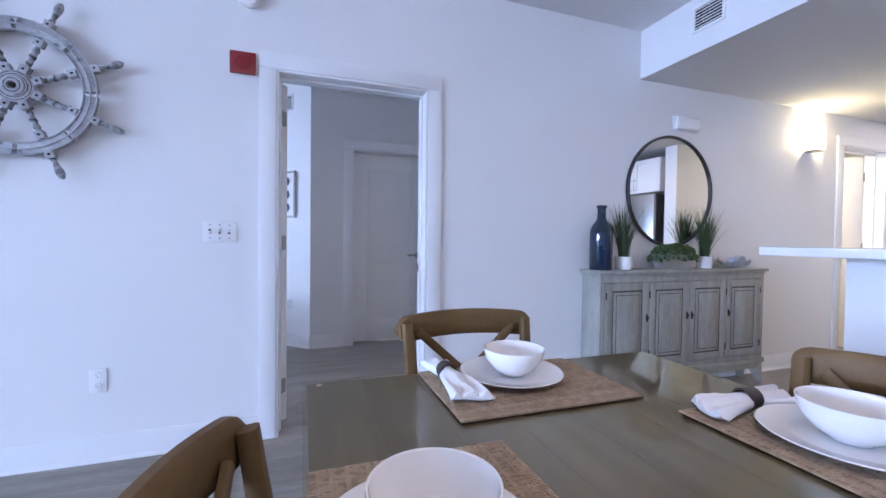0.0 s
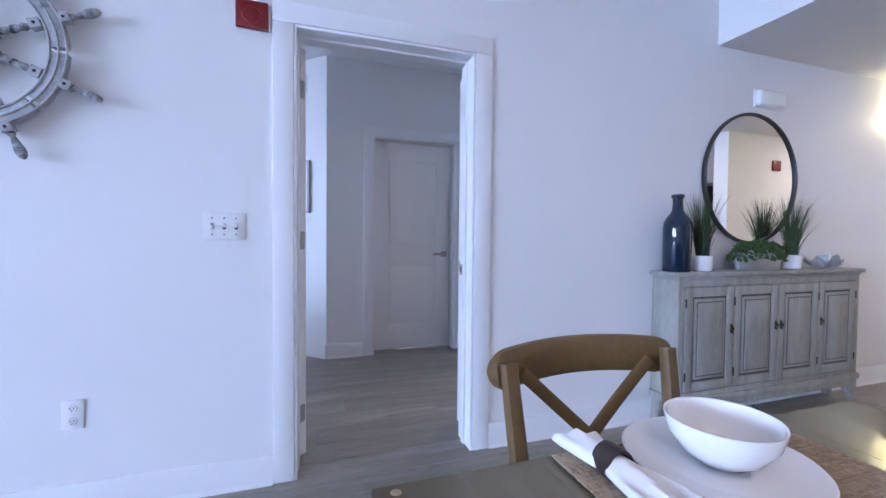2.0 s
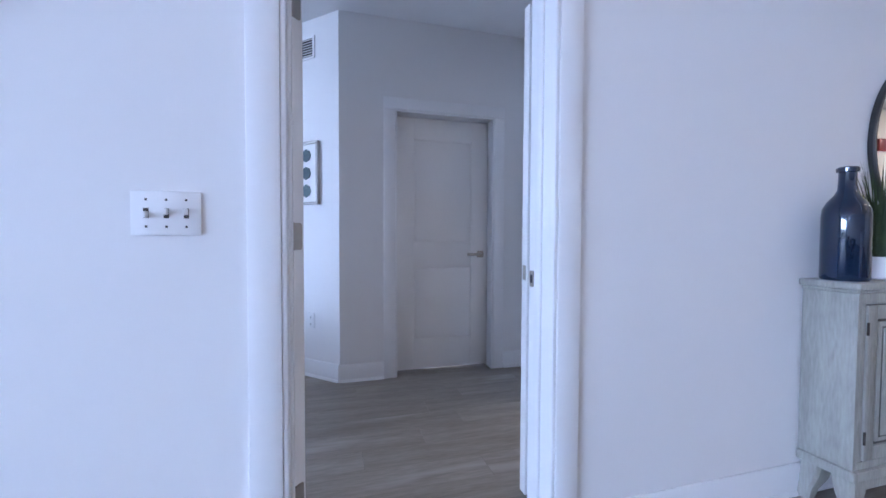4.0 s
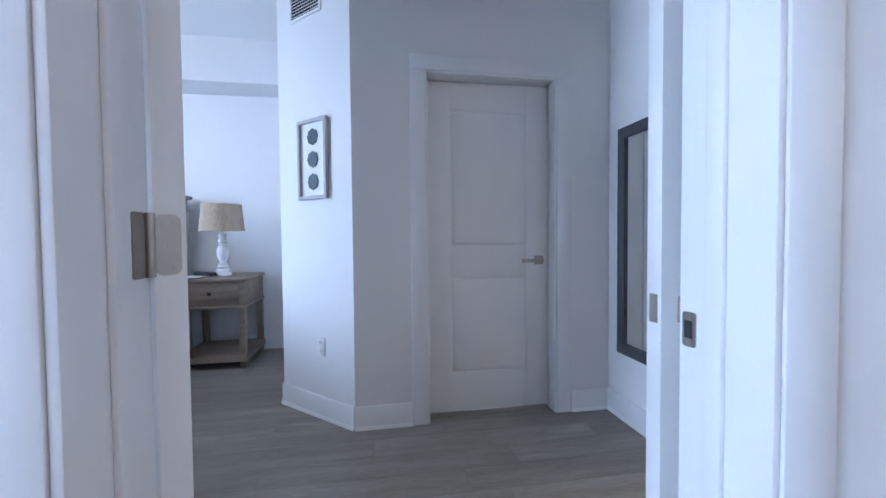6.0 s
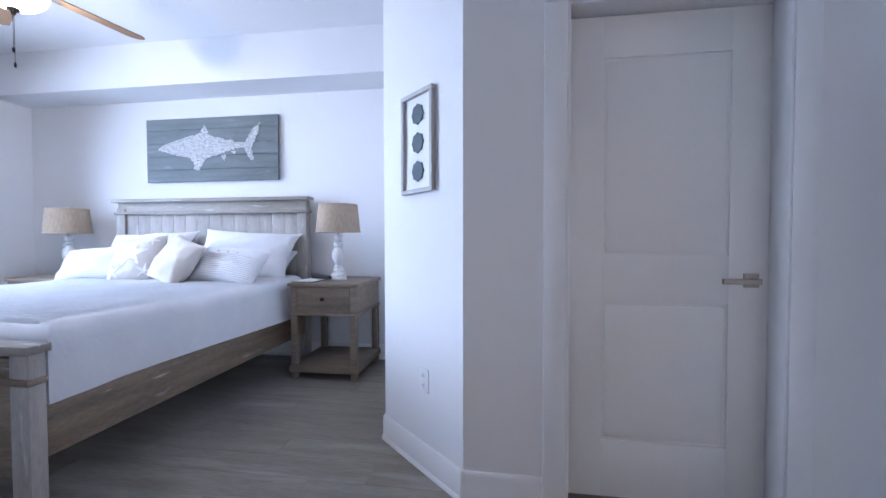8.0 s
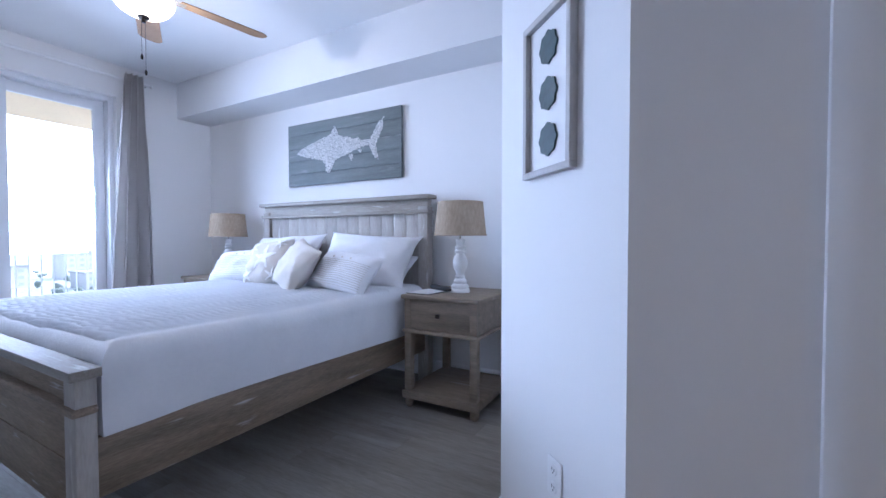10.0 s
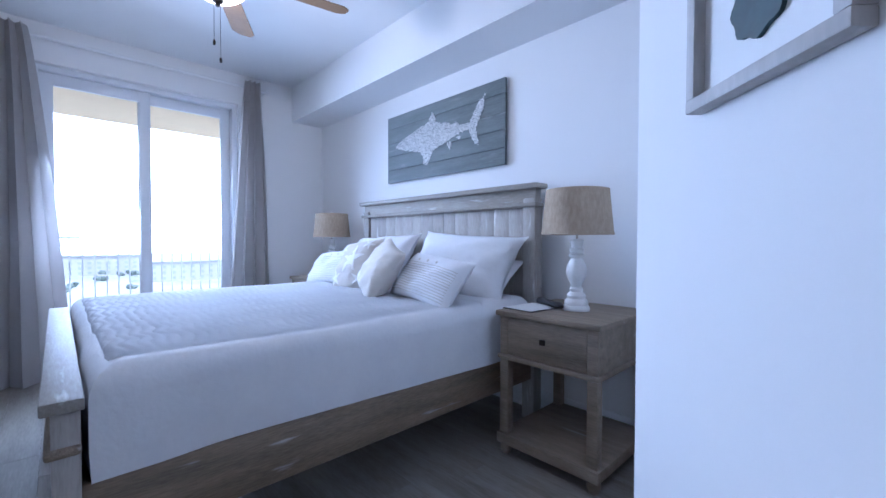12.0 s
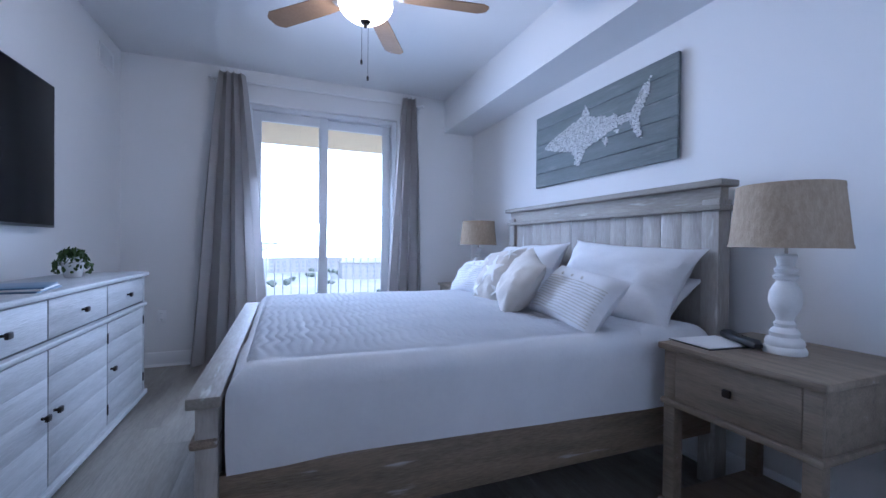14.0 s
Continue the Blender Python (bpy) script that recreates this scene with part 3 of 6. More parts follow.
def ship_wheel():
    r = thing("ship_wheel", pose(-1.10, -0.004, 1.795, 90, 0, 0), "distressed white wooden ship wheel hung on the wall", "wall decor")
    # built flat in x, y; z comes away from the wall
    for k in range(8):
        a0 = 2 * math.pi * k / 8 + radians(2)
        bm = bmesh.new()
        pts = [(0.282 * math.cos(a0 + j * radians(41) / 8), 0.282 * math.sin(a0 + j * radians(41) / 8), 0.034) for j in range(9)]
        tube(bm, pts, 0.027, 0.017, 8, power=6)
        part("rim_segment", bm, WHEELWOOD, r)
    for ring, z in ((0.256, 0.052), (0.282, 0.0525), (0.308, 0.052)):
        bm = bmesh.new()
        n = 56
        tube(bm, [(ring * math.cos(2 * math.pi * j / n), ring * math.sin(2 * math.pi * j / n), z) for j in range(n + 1)], 0.004, 0.004, 6)
        part("rim_band", bm, WHEELWOOD, r)
    bm = bmesh.new()
    lathe(bm, [(0, 0.014), (0.075, 0.014), (0.078, 0.03), (0.07, 0.055), (0.045, 0.06), (0.042, 0.068), (0.02, 0.07), (0.018, 0.062), (0, 0.06)], 32)
    hub = part("hub", bm, WHEELWOOD, r)
    for rr, hz in ((0.030, 0.0700), (0.052, 0.0592), (0.064, 0.0572)):
        part("hub_groove", lathe(bmesh.new(), [(rr - 0.0018, hz), (rr, hz + 0.0012), (rr + 0.0018, hz)], 32), GREYDARK, hub, "thin dark ring on the hub")
    bm = bmesh.new()
    lathe(bm, [(0, 0.064), (0.013, 0.064), (0.012, 0.072), (0, 0.074)], 16)
    part("bolt", bm, BRONZE, hub, "dark bolt")
    for k in range(8):
        a = radians(22.5 + 45 * k)
        spoke = bmesh.new()
        prof = [(0.07, 0.013), (0.10, 0.013), (0.105, 0.009), (0.125, 0.014), (0.14, 0.010), (0.155, 0.015), (0.175, 0.011), (0.19, 0.015), (0.205, 0.009),
                (0.215, 0.013), (0.25, 0.013)]
        tube(spoke, [(d, 0, 0.036) for d, _ in prof], [w for _, w in prof], [w for _, w in prof], 10)
        sp = part("spoke", spoke, SPOKEWOOD, r, m=pose(0, 0, 0, 0, 0, 22.5 + 45 * k))
        for d in (0.088, 0.228, 0.322):
            blk = part("spoke_block", boxes((d - 0.018, d + 0.018, -0.018, 0.018, 0.02, 0.055), bev=0.003), WHEELWOOD, r, m=pose(0, 0, 0, 0, 0, 22.5 + 45 * k))
            bm = bmesh.new()
            lathe(bm, [(0, 0.0555), (0.006, 0.0555), (0.005, 0.058), (0, 0.0585)], 8, (d, 0, 0))
            part("peg", bm, BRONZE, blk)
        handle = bmesh.new()
        prof = [(0.335, 0.010), (0.348, 0.013), (0.356, 0.008), (0.372, 0.011), (0.40, 0.017), (0.418, 0.017), (0.434, 0.012), (0.442, 0.004)]
        tube(handle, [(d, 0, 0.036) for d, _ in prof], [w for _, w in prof], [w for _, w in prof], 10)
        part("handle", handle, SPOKEWOOD, r, m=pose(0, 0, 0, 0, 0, 22.5 + 45 * k))


ship_wheel()


def grille(m, w, h, label, slats=7, material=PLASTIC, opening=SLOTSHADE):
    """A louvred vent in the x, z plane facing -y."""
    r = thing("air_vent", m, label, "vent")
    # Flat backing; its near-black default stands in for shade in the duct.
    part("backing", boxes((-w / 2 + 0.01, w / 2 - 0.01, -0.004, -0.001, -h / 2 + 0.01, h / 2 - 0.01)), opening, r, "flat backing sheet behind the slats")
    f = 0.018
    part("frame", boxes((-w / 2, w / 2, -0.012, -0.002, h / 2 - f, h / 2), (-w / 2, w / 2, -0.012, -0.002, -h / 2, -h / 2 + f),
                        (-w / 2, -w / 2 + f, -0.012, -0.002, -h / 2 + f, h / 2 - f), (w / 2 - f, w / 2, -0.012, -0.002, -h / 2 + f, h / 2 - f), bev=0.002), material, r)
    for k in range(slats):
        z = -h / 2 + f + (k + 0.5) * (h - 2 * f) / slats
        bm = boxes((-w / 2 + f, w / 2 - f, -0.0015, 0.0015, -0.0058, 0.0058))
        part("slat", bm, material, r, m=pose(0, -0.009, z, -40, 0, 0))
    return r


grille(pose(2.545, -0.545, 2.565, 0, 0, -90), 0.22, 0.17, "louvred white air vent in the boxed ceiling drop", 7)
grille(pose(-0.058, 2.144, 2.52, 0, 0, -45), 0.30, 0.17, "louvred white air vent high on the angled wall", 7)
grille(pose(-4.17, YT, 2.66, 0, 0, 180), 0.28, 0.17, "white air vent high on the bedroom wall", 9, opening=PLASTIC)

# alarm box over the mirror
bm = bmesh.new()
box(bm, 2.875, 3.125, -0.05, 0.0, 2.005, 2.11, 0.02, 3)
ch = thing("door_chime", pose(0, 0, 0), "white plastic chime box above the round mirror", "chime")
part("cover", bm, PLASTIC, ch)
part("rim", boxes((2.87, 3.13, -0.012, -0.001, 2.0, 2.115), bev=0.003), PLASTIC, ch)

# round mirror
rm = thing("round_mirror", pose(2.86, -0.002, 1.52, 90, 0, 0), "round wall mirror in a thin black frame", "mirror")
bm = bmesh.new()
lathe(bm, [(0, 0.004), (0.415, 0.004), (0.415, 0.012), (0, 0.012)], 72)
part("glass", bm, MIRROR, rm, "silvered mirror glass")
bm = bmesh.new()
lathe(bm, [(0.414, 0.0), (0.432, 0.0), (0.434, 0.02), (0.43, 0.026), (0.418, 0.026), (0.414, 0.02), (0.414, 0.0)], 72)
part("frame", bm, BLACK, rm, "thin black metal frame")


def sideboard():
    r = thing("sideboard", pose(2.04, 0, 0), "grey washed wooden sideboard with four framed doors against the wall", "sideboard")
    W, D, H = 1.64, 0.195, 0.925
    z0 = 0.20
    part("top", boxes((-0.015, W + 0.02, -D - 0.02, -0.004, H - 0.026, H), bev=0.006), GREYWASH, r)
    part("moulding", boxes((0.0, W, -D - 0.008, -0.006, H - 0.042, H - 0.027), bev=0.005), GREYWASH, r)
    for q in ((0.01, 0.03), (W - 0.03, W - 0.01)):
        part("side_panel", boxes((*q, -D, -0.006, z0, H - 0.043), bev=0.002), GREYWASH, r)
    part("carcass", boxes((0.03, W - 0.03, -D + 0.02, -0.006, z0, H - 0.043)), GREYWASH, r)
    for q in ((H - 0.083, H - 0.043), (z0, z0 + 0.03)):
        part("front_rail", boxes((0.03, W - 0.03, -D, -D + 0.02, *q), bev=0.002), GREYWASH, r)
    for q in ((0.03, 0.055), (W - 0.055, W - 0.03)):
        part("front_stile", boxes((*q, -D, -D + 0.02, z0 + 0.03, H - 0.083), bev=0.002), GREYWASH, r)
    part("base_moulding", boxes((-0.005, W + 0.005, -D - 0.014, -0.006, z0 - 0.04, z0), bev=0.008), GREYWASH, r)
    # apron and bracket feet
    bm = bmesh.new()
    box(bm, 0.06, W - 0.06, -D - 0.006, -D + 0.012, 0.12, z0 - 0.04, 0.003)
    part("apron", bm, GREYWASH, r)
    for fx, sx in ((0.0, 1), (W, -1)):
        for fy, sy in ((-D - 0.012, 1), (-0.01, -1)):
            bm = bmesh.new()
            pts = [(fx + sx * 0.05, fy + sy * 0.045, z0 - 0.04), (fx + sx * 0.045, fy + sy * 0.04, 0.11), (fx + sx * 0.03, fy + sy * 0.028, 0.05), (fx + sx * 0.022, fy + sy * 0.022, 0.0)]
            tube(bm, pts, [0.05, 0.045, 0.028, 0.025], [0.04, 0.036, 0.026, 0.024], 8, up=(0, 1, 0), power=5)
            part("foot", bm, GREYWASH, r)
    a, b = z0 + 0.034, H - 0.087
    w = (W - 0.11) / 4
    for k in range(4):
        x0 = 0.055 + k * w + 0.003
        x1 = x0 + w - 0.006
        bm = bmesh.new()
        s = 0.055
        for q in ((x0, x0 + s, -D - 0.006, -D + 0.012, a, b), (x1 - s, x1, -D - 0.006, -D + 0.012, a, b), (x0 + s, x1 - s, -D - 0.006, -D + 0.012, a, a + s),
                  (x0 + s, x1 - s, -D - 0.006, -D + 0.012, b - s, b)):
            box(bm, *q, bev=0.003)
        dr = part("door", bm, GREYWASH, r)
        part("door_groove", boxes((x0 + s, x1 - s, -D + 0.002, -D + 0.01, a + s, b - s)), GREYDARK, dr, "dark groove round the door panel")
        part("door_panel", boxes((x0 + s + 0.012, x1 - s - 0.012, -D - 0.004, -D + 0.006, a + s + 0.012, b - s - 0.012), bev=0.004), GREYWASH, dr)
        part("panel_inlay", boxes((x0 + s + 0.03, x1 - s - 0.03, -D - 0.0052, -D - 0.003, a + s + 0.03, b - s - 0.03)), GREYDARK, dr, "dark line round the panel")
        part("panel_field", boxes((x0 + s + 0.036, x1 - s - 0.036, -D - 0.009, -D - 0.003, a + s + 0.036, b - s - 0.036), bev=0.002), GREYWASH, dr)
        hx = x1 - 0.02 if k in (0, 1) else x0 + 0.02
        bm = bmesh.new()
        zc = 0.585
        box(bm, hx - 0.008, hx + 0.008, -D - 0.010, -D - 0.006, zc - 0.026, zc + 0.026, 0.002, 1)
        tube(bm, [(hx, -D - 0.012, zc + 0.012), (hx, -D - 0.022, zc), (hx, -D - 0.014, zc - 0.028)], 0.005, 0.005)
        part("pull", bm, BRONZE, dr, "dark bronze drop pull")
        for hz in (a + 0.09, b - 0.09):
            ex = x0 - 0.001 if k in (0, 1) else x1 + 0.001
            part("hinge", boxes((ex - 0.004, ex + 0.004, -D - 0.010, -D - 0.004, hz - 0.025, hz + 0.025), bev=0.001), BRONZE, dr, "dark hinge")
    return r


sideboard()
TOP = 0.925

bottle = thing("bottle", pose(2.125, -0.105, TOP), "tall dark blue glass bottle on the sideboard", "bottle")
bm = bmesh.new()
lathe(bm, [(0, 0), (0.072, 0), (0.077, 0.01), (0.077, 0.255), (0.074, 0.285), (0.06, 0.315), (0.04, 0.34), (0.030, 0.36), (0.028, 0.40), (0.028, 0.445), (0.0, 0.445)], 40)
part("body", bm, BLUEGLASS, bottle)
bm = bmesh.new()
lathe(bm, [(0.028, 0.43), (0.035, 0.432), (0.036, 0.447), (0.030, 0.452), (0.022, 0.45), (0.02, 0.43)], 32)
part("neck_ring", bm, BLUEGLASS, bottle)


def potted_grass(x, y, seed, label):
    rnd = random.Random(seed)
    r = thing("potted_grass", pose(x, y, TOP), label, "plant", "grass plants on the sideboard")
    bm = bmesh.new()
    lathe(bm, [(0, 0), (0.050, 0), (0.056, 0.006), (0.060, 0.088), (0.0615, 0.092), (0.057, 0.093), (0.054, 0.08), (0, 0.08)], 28)
    part("pot", bm, PORCELAIN, r, "small white ceramic pot")
    bm = bmesh.new()
    for k in range(190):
        a, lean, h = rnd.uniform(0, 6.283), rnd.uniform(0.02, 0.19), rnd.uniform(0.24, 0.45)
        b0 = Vector((0.038 * math.cos(a) * rnd.random(), 0.038 * math.sin(a) * rnd.random(), 0.078))
        d = Vector((math.cos(a), 0.62 * math.sin(a), 0))
        side = Vector((-d.y, d.x, 0)).normalized() * rnd.uniform(0.0022, 0.0038)
        prev = None
        for j in range(5):
            f = j / 4
            p = b0 + d * lean * f ** 1.7 + Vector((0, 0, h * (f - 0.12 * lean * 4 * f * f)))
            wv = side * (1 - f) ** 0.6
            pair = (bm.verts.new(p - wv), bm.verts.new(p + wv)) if j < 4 else (bm.verts.new(p),)
            if prev:
                bm.faces.new((prev[0], prev[1], *pair[::-1]))
            prev = pair
    part("blades", bm, GRASS, r, "long thin green blades")
    return r


potted_grass(2.325, -0.105, 3, "tall green grass plant in a white pot beside the blue bottle")
potted_grass(3.12, -0.105, 8, "tall green grass plant in a white pot beside the planter")

pl = thing("trough_planter", pose(2.80, -0.105, TOP), "galvanised oval planter overflowing with green moss", "planter")
bm = bmesh.new()
lathe(bm, [(0, 0), (0.17, 0), (0.176, 0.005), (0.192, 0.10), (0.197, 0.104), (0.192, 0.107), (0.186, 0.09), (0, 0.09)], 44, squash=0.42)
part("tub", bm, GALVANISED, pl)
bm = bmesh.new()
rnd = random.Random(4)
for k in range(420):
    a, q = rnd.uniform(0, 6.283), rnd.random() ** 0.5
    c = Vector((0.235 * q * math.cos(a), 0.095 * q * math.sin(a), 0.115 + 0.055 * (1 - q * q) + rnd.uniform(-0.025, 0.02) - (0.035 if q > 0.85 else 0)))
    s = rnd.uniform(0.010, 0.02)
    M = Matrix.Translation(c) @ Euler((rnd.uniform(0, 6), rnd.uniform(0, 6), rnd.uniform(0, 6))).to_matrix().to_4x4() @ Matrix.Diagonal((s, s * 0.6, s * 0.45, 1))
    bmesh.ops.create_icosphere(bm, subdivisions=1, radius=1.0, matrix=M)
part("moss", bm, MOSS, pl, "bushy green moss")

sh = thing("shell_dish", pose(3.44, -0.105, TOP), "small pale blue and white ruffled shell ornament", "ornament")
bm = bmesh.new()
rings = []
for i in range(7):
    f = i / 6
    ring = []
    for j in range(40):
        a = 2 * math.pi * j / 40
        rr = 0.02 + 0.125 * f + 0.012 * f * math.sin(7 * a)
        ring.append(bm.verts.new((rr * math.cos(a), 0.6 * rr * math.sin(a), 0.004 + 0.055 * f * f + 0.022 * f * math.sin(7 * a + 1) + 0.02 * f * math.sin(3 * a))))
    rings.append(ring)
for p, q in zip(rings, rings[1:]):
    for j in range(40):
        bm.faces.new((p[j], p[(j + 1) % 40], q[(j + 1) % 40], q[j]))
bm.faces.new(rings[0][::-1])
bmesh.ops.solidify(bm, geom=bm.faces[:], thickness=0.004)
part("dish", bm, SHELL, sh)
bm = bmesh.new()
for k in range(9):
    a = k * 2.4
    M = Matrix.Translation((0.05 * math.cos(a) * (k / 9), 0.03 * math.sin(a), 0.045 + 0.012 * (k % 3))) @ Euler((a, k, 0)).to_matrix().to_4x4() @ Matrix.Diagonal((0.035, 0.02, 0.012, 1))
    bmesh.ops.create_icosphere(bm, subdivisions=2, radius=1.0, matrix=M)
part("shells", bm, SHELL, sh, "cluster of pale shells")

# wall sconce in the hall
sc = thing("wall_sconce", pose(4.50, -0.002, 2.10), "lit wall sconce with a box glass shade", "wall lamp")
part("back_plate", boxes((-0.045, 0.045, -0.02, 0, -0.13, 0.08), bev=0.004), NICKEL, sc)
bm = bmesh.new()
for q in ((-0.066, 0.066, -0.10, -0.093, -0.13, 0.09), (-0.066, -0.059, -0.093, -0.02, -0.13, 0.09), (0.059, 0.066, -0.093, -0.02, -0.13, 0.09)):
    box(bm, *q, bev=0.002)
part("shade", bm, SCONCE, sc, "glowing frosted glass shade")
part("tray", boxes((-0.07, 0.07, -0.105, -0.004, -0.142, -0.132), bev=0.002), NICKEL, sc)
lamp("sconce_light", "POINT", pose(4.50, -0.06, 2.10), 20, (1.0, 0.72, 0.28), radius=0.03)


# ---- dining set ----
def cross_chair(m, label):
    """Faces +y; the back stands at y -0.22."""
    r = thing("dining_chair", m, label, "chair", "chairs round the dining table")
    bm = bmesh.new()
    out = []
    for k in range(28):
        a = 2 * math.pi * k / 28
        c, s = math.cos(a), math.sin(a)
        out.append((0.215 * math.copysign(abs(c) ** 0.6, c) * (1 + 0.06 * s), 0.205 * math.copysign(abs(s) ** 0.6, s)))
    prism(bm, out, 0.43, 0.462)
    bmesh.ops.bevel(bm, geom=[e for e in bm.edges if abs(e.verts[0].co.z - e.verts[1].co.z) < 1e-4], offset=0.008, segments=2, affect="EDGES")
    seat = part("seat", bm, CHAIRWOOD, r)
    part("seat_pad", prism(bmesh.new(), [(x * 0.8, y * 0.8) for x, y in out], 0.460, 0.466), RUSH, seat, "woven rush seat")
    for sx in (-1, 1):
        bm = bmesh.new()
        tube(bm, [(sx * 0.20, -0.235, 0.0), (sx * 0.195, -0.205, 0.25), (sx * 0.193, -0.19, 0.45), (sx * 0.199, -0.215, 0.68), (sx * 0.208, -0.245, 0.858)],
             [0.017, 0.019, 0.021, 0.019, 0.017], [0.015, 0.017, 0.019, 0.017, 0.015], 10, up=(0, 1, 0), power=3)
        part("back_post", bm, CHAIRWOOD, r)
        bm = bmesh.new()
        tube(bm, [(sx * 0.195, 0.185, 0.0), (sx * 0.18, 0.165, 0.43)], [0.014, 0.02], [0.014, 0.02], 10, up=(0, 1, 0))
        part("leg", bm, CHAIRWOOD, r)
        bm = bmesh.new()
        lathe(bm, [(0, 0), (0.009, 0), (0.007, 0.004), (0, 0.005)], 12)
        part("rivet", bm, BRASS, r, "small brass rivet", m=pose(sx * 0.203, -0.262, 0.832, 100, 0, 0))
        bm = bmesh.new()
        pts = []
        for k in range(9):
            f = k / 8
            pts.append((sx * (0.19 - 0.36 * f), -0.205 - 0.055 * f - 0.016 * math.sin(math.pi * f), 0.50 + 0.33 * f))
        tube(bm, pts, 0.014, 0.007 if sx > 0 else 0.006, 8, up=(0, 1, 0.1), power=4)
        part("cross_slat", bm, CHAIRWOOD, r)
        part("side_stretcher", tube(bmesh.new(), [(sx * 0.19, -0.21, 0.2), (sx * 0.188, 0.17, 0.2)], 0.011, 0.011), CHAIRWOOD, r)
    bm = bmesh.new()
    pts, hw = [], []
    for k in range(25):
        f = math.sin(math.pi / 2 * (k / 12 - 1))
        pts.append((0.236 * f, -0.262 - 0.045 * (1 - f * f), 0.832 + 0.012 * (1 - f * f)))
        q = max(0.0, (abs(f) - 0.84) / 0.16)
        hw.append(0.043 * (0.25 + 0.75 * math.sqrt(max(0.0, 1 - q * q))))
    tube(bm, pts, 0.016, hw, 12, power=3)
    part("top_rail", bm, CHAIRWOOD, r)
    for y, z in ((-0.19, 0.405), (0.165, 0.405)):
        part("seat_rail", boxes((-0.18, 0.18, y - 0.01, y + 0.01, z - 0.025, z + 0.024), bev=0.003), CHAIRWOOD, r)
    return r


# chair at the far side looks towards the table (-y); the others at its ends
c1 = cross_chair(pose(0.655, -1.46, 0, 0, 0, 180), "brown bentwood cross-back chair at the table's far side")
c2 = copy_thing(c1, pose(0.285, -2.065, 0, 0, 0, -96))
c3 = copy_thing(c1, pose(1.015, -2.04, 0, 0, 0, 92))

TX0, TX1, TY0, TY1, TZ = 0.135, 1.225, -3.10, -1.375, 0.760
tb = thing("dining_table", pose(0, 0, 0), "dark wooden dining table under a sheet of glass", "table")
n_boards = 8
for k in range(n_boards):
    w = (TX1 - TX0 - 0.02) / n_boards
    x0 = TX0 + 0.01 + k * w
    part("board", boxes((x0 + 0.0002, x0 + w - 0.0002, TY0 + 0.01, TY1 - 0.01, TZ - 0.045, TZ - 0.0042)), TABLEWOOD, tb)
part("apron", boxes((TX0 + 0.10, TX1 - 0.10, TY1 - 0.13, TY1 - 0.105, 0.62, TZ - 0.046), (TX0 + 0.10, TX1 - 0.10, TY0 + 0.105, TY0 + 0.13, 0.62, TZ - 0.046),
                    (TX0 + 0.10, TX0 + 0.125, TY0 + 0.13, TY1 - 0.13, 0.62, TZ - 0.046), (TX1 - 0.125, TX1 - 0.10, TY0 + 0.13, TY1 - 0.13, 0.62, TZ - 0.046)), TABLEWOOD, tb)
for lx in (TX0 + 0.09, TX1 - 0.09):
    for ly in (TY0 + 0.09, TY1 - 0.09):
        part("leg", boxes((lx - 0.04, lx + 0.04, ly - 0.04, ly + 0.04, 0, TZ - 0.046), bev=0.006), TABLEWOOD, tb)
gt = part("glass_top", boxes((TX0, TX1, TY0, TY1, TZ - 0.004, TZ)), TOPGLASS, tb, "clear glass sheet")
gt.visible_shadow = False
part("glass_bumper", lathe(bmesh.new(), [(0, 0), (0.008, 0), (0.007, 0.0008), (0, 0.001)], 14, (TX0 + 0.04, TY1 - 0.035, TZ + 0.0005)), BRASS, tb, "small round bumper")


def place_mat(x0, x1, y0, y1, along, label):
    r = thing("placemat", pose(0, 0, TZ + 0.001), label, "placemat", "placemats on the table")
    warp, weft = bmesh.new(), bmesh.new()
    n = 90
    for k in range(n):
        thread = warp if random.random() < 0.5 else weft
        top = 0.0026 + random.uniform(-0.0005, 0.0005)
        e0, e1 = random.uniform(-0.001, 0.001), random.uniform(-0.001, 0.001)
        if along == "x":
            w = (y1 - y0) / n
            a, b = y0 + (k + 0.06) * w, y0 + (k + 0.94) * w
            prism(thread, [(x0 + e0, a), (x1 + e1, a), (x1 + e1, b), (x0 + e0, b)], 0.0, top)
        else:
            w = (x1 - x0) / n
            a, b = x0 + (k + 0.06) * w, x0 + (k + 0.94) * w
            prism(thread, [(a, y0 + e0), (b, y0 + e0), (b, y1 + e1), (a, y1 + e1)], 0.0, top)
    across = bmesh.new()
    m = 120
    lo, hi, c0, c1 = (x0, x1, y0, y1) if along == "x" else (y0, y1, x0, x1)
    for k in range(m):
        a = lo + (hi - lo) * (k + 0.15) / m
        b = a + (hi - lo) * 0.55 / m
        q = c0 + random.uniform(0, 0.02)
        while q < c1 - 0.01:
            e = min(c1, q + random.uniform(0.008, 0.05))
            cell = [(a, q), (b, q), (b, e), (a, e)] if along == "x" else [(q, a), (e, a), (e, b), (q, b)]
            prism(across, cell, 0.0024, 0.0034)
            q = e + random.uniform(0.004, 0.03)
    tagged(part("cross_strands", across, MAT_WEAVE, r, "pale strands woven across"), kind="stuff")
    tagged(part("light_strands", warp, MAT_WEAVE, r), kind="stuff")
    tagged(part("dark_strands", weft, MAT_WEAVE2, r), "darker woven strands", kind="stuff")
    return r


place_mat(0.432, 0.892, -1.712, -1.395, "x", "brown woven placemat on the glass table")
place_mat(0.140, 0.475, -2.27, -1.800, "y", "brown woven placemat on the glass table")
place_mat(0.895, 1.215, -2.27, -1.800, "y", "brown woven placemat on the glass table")


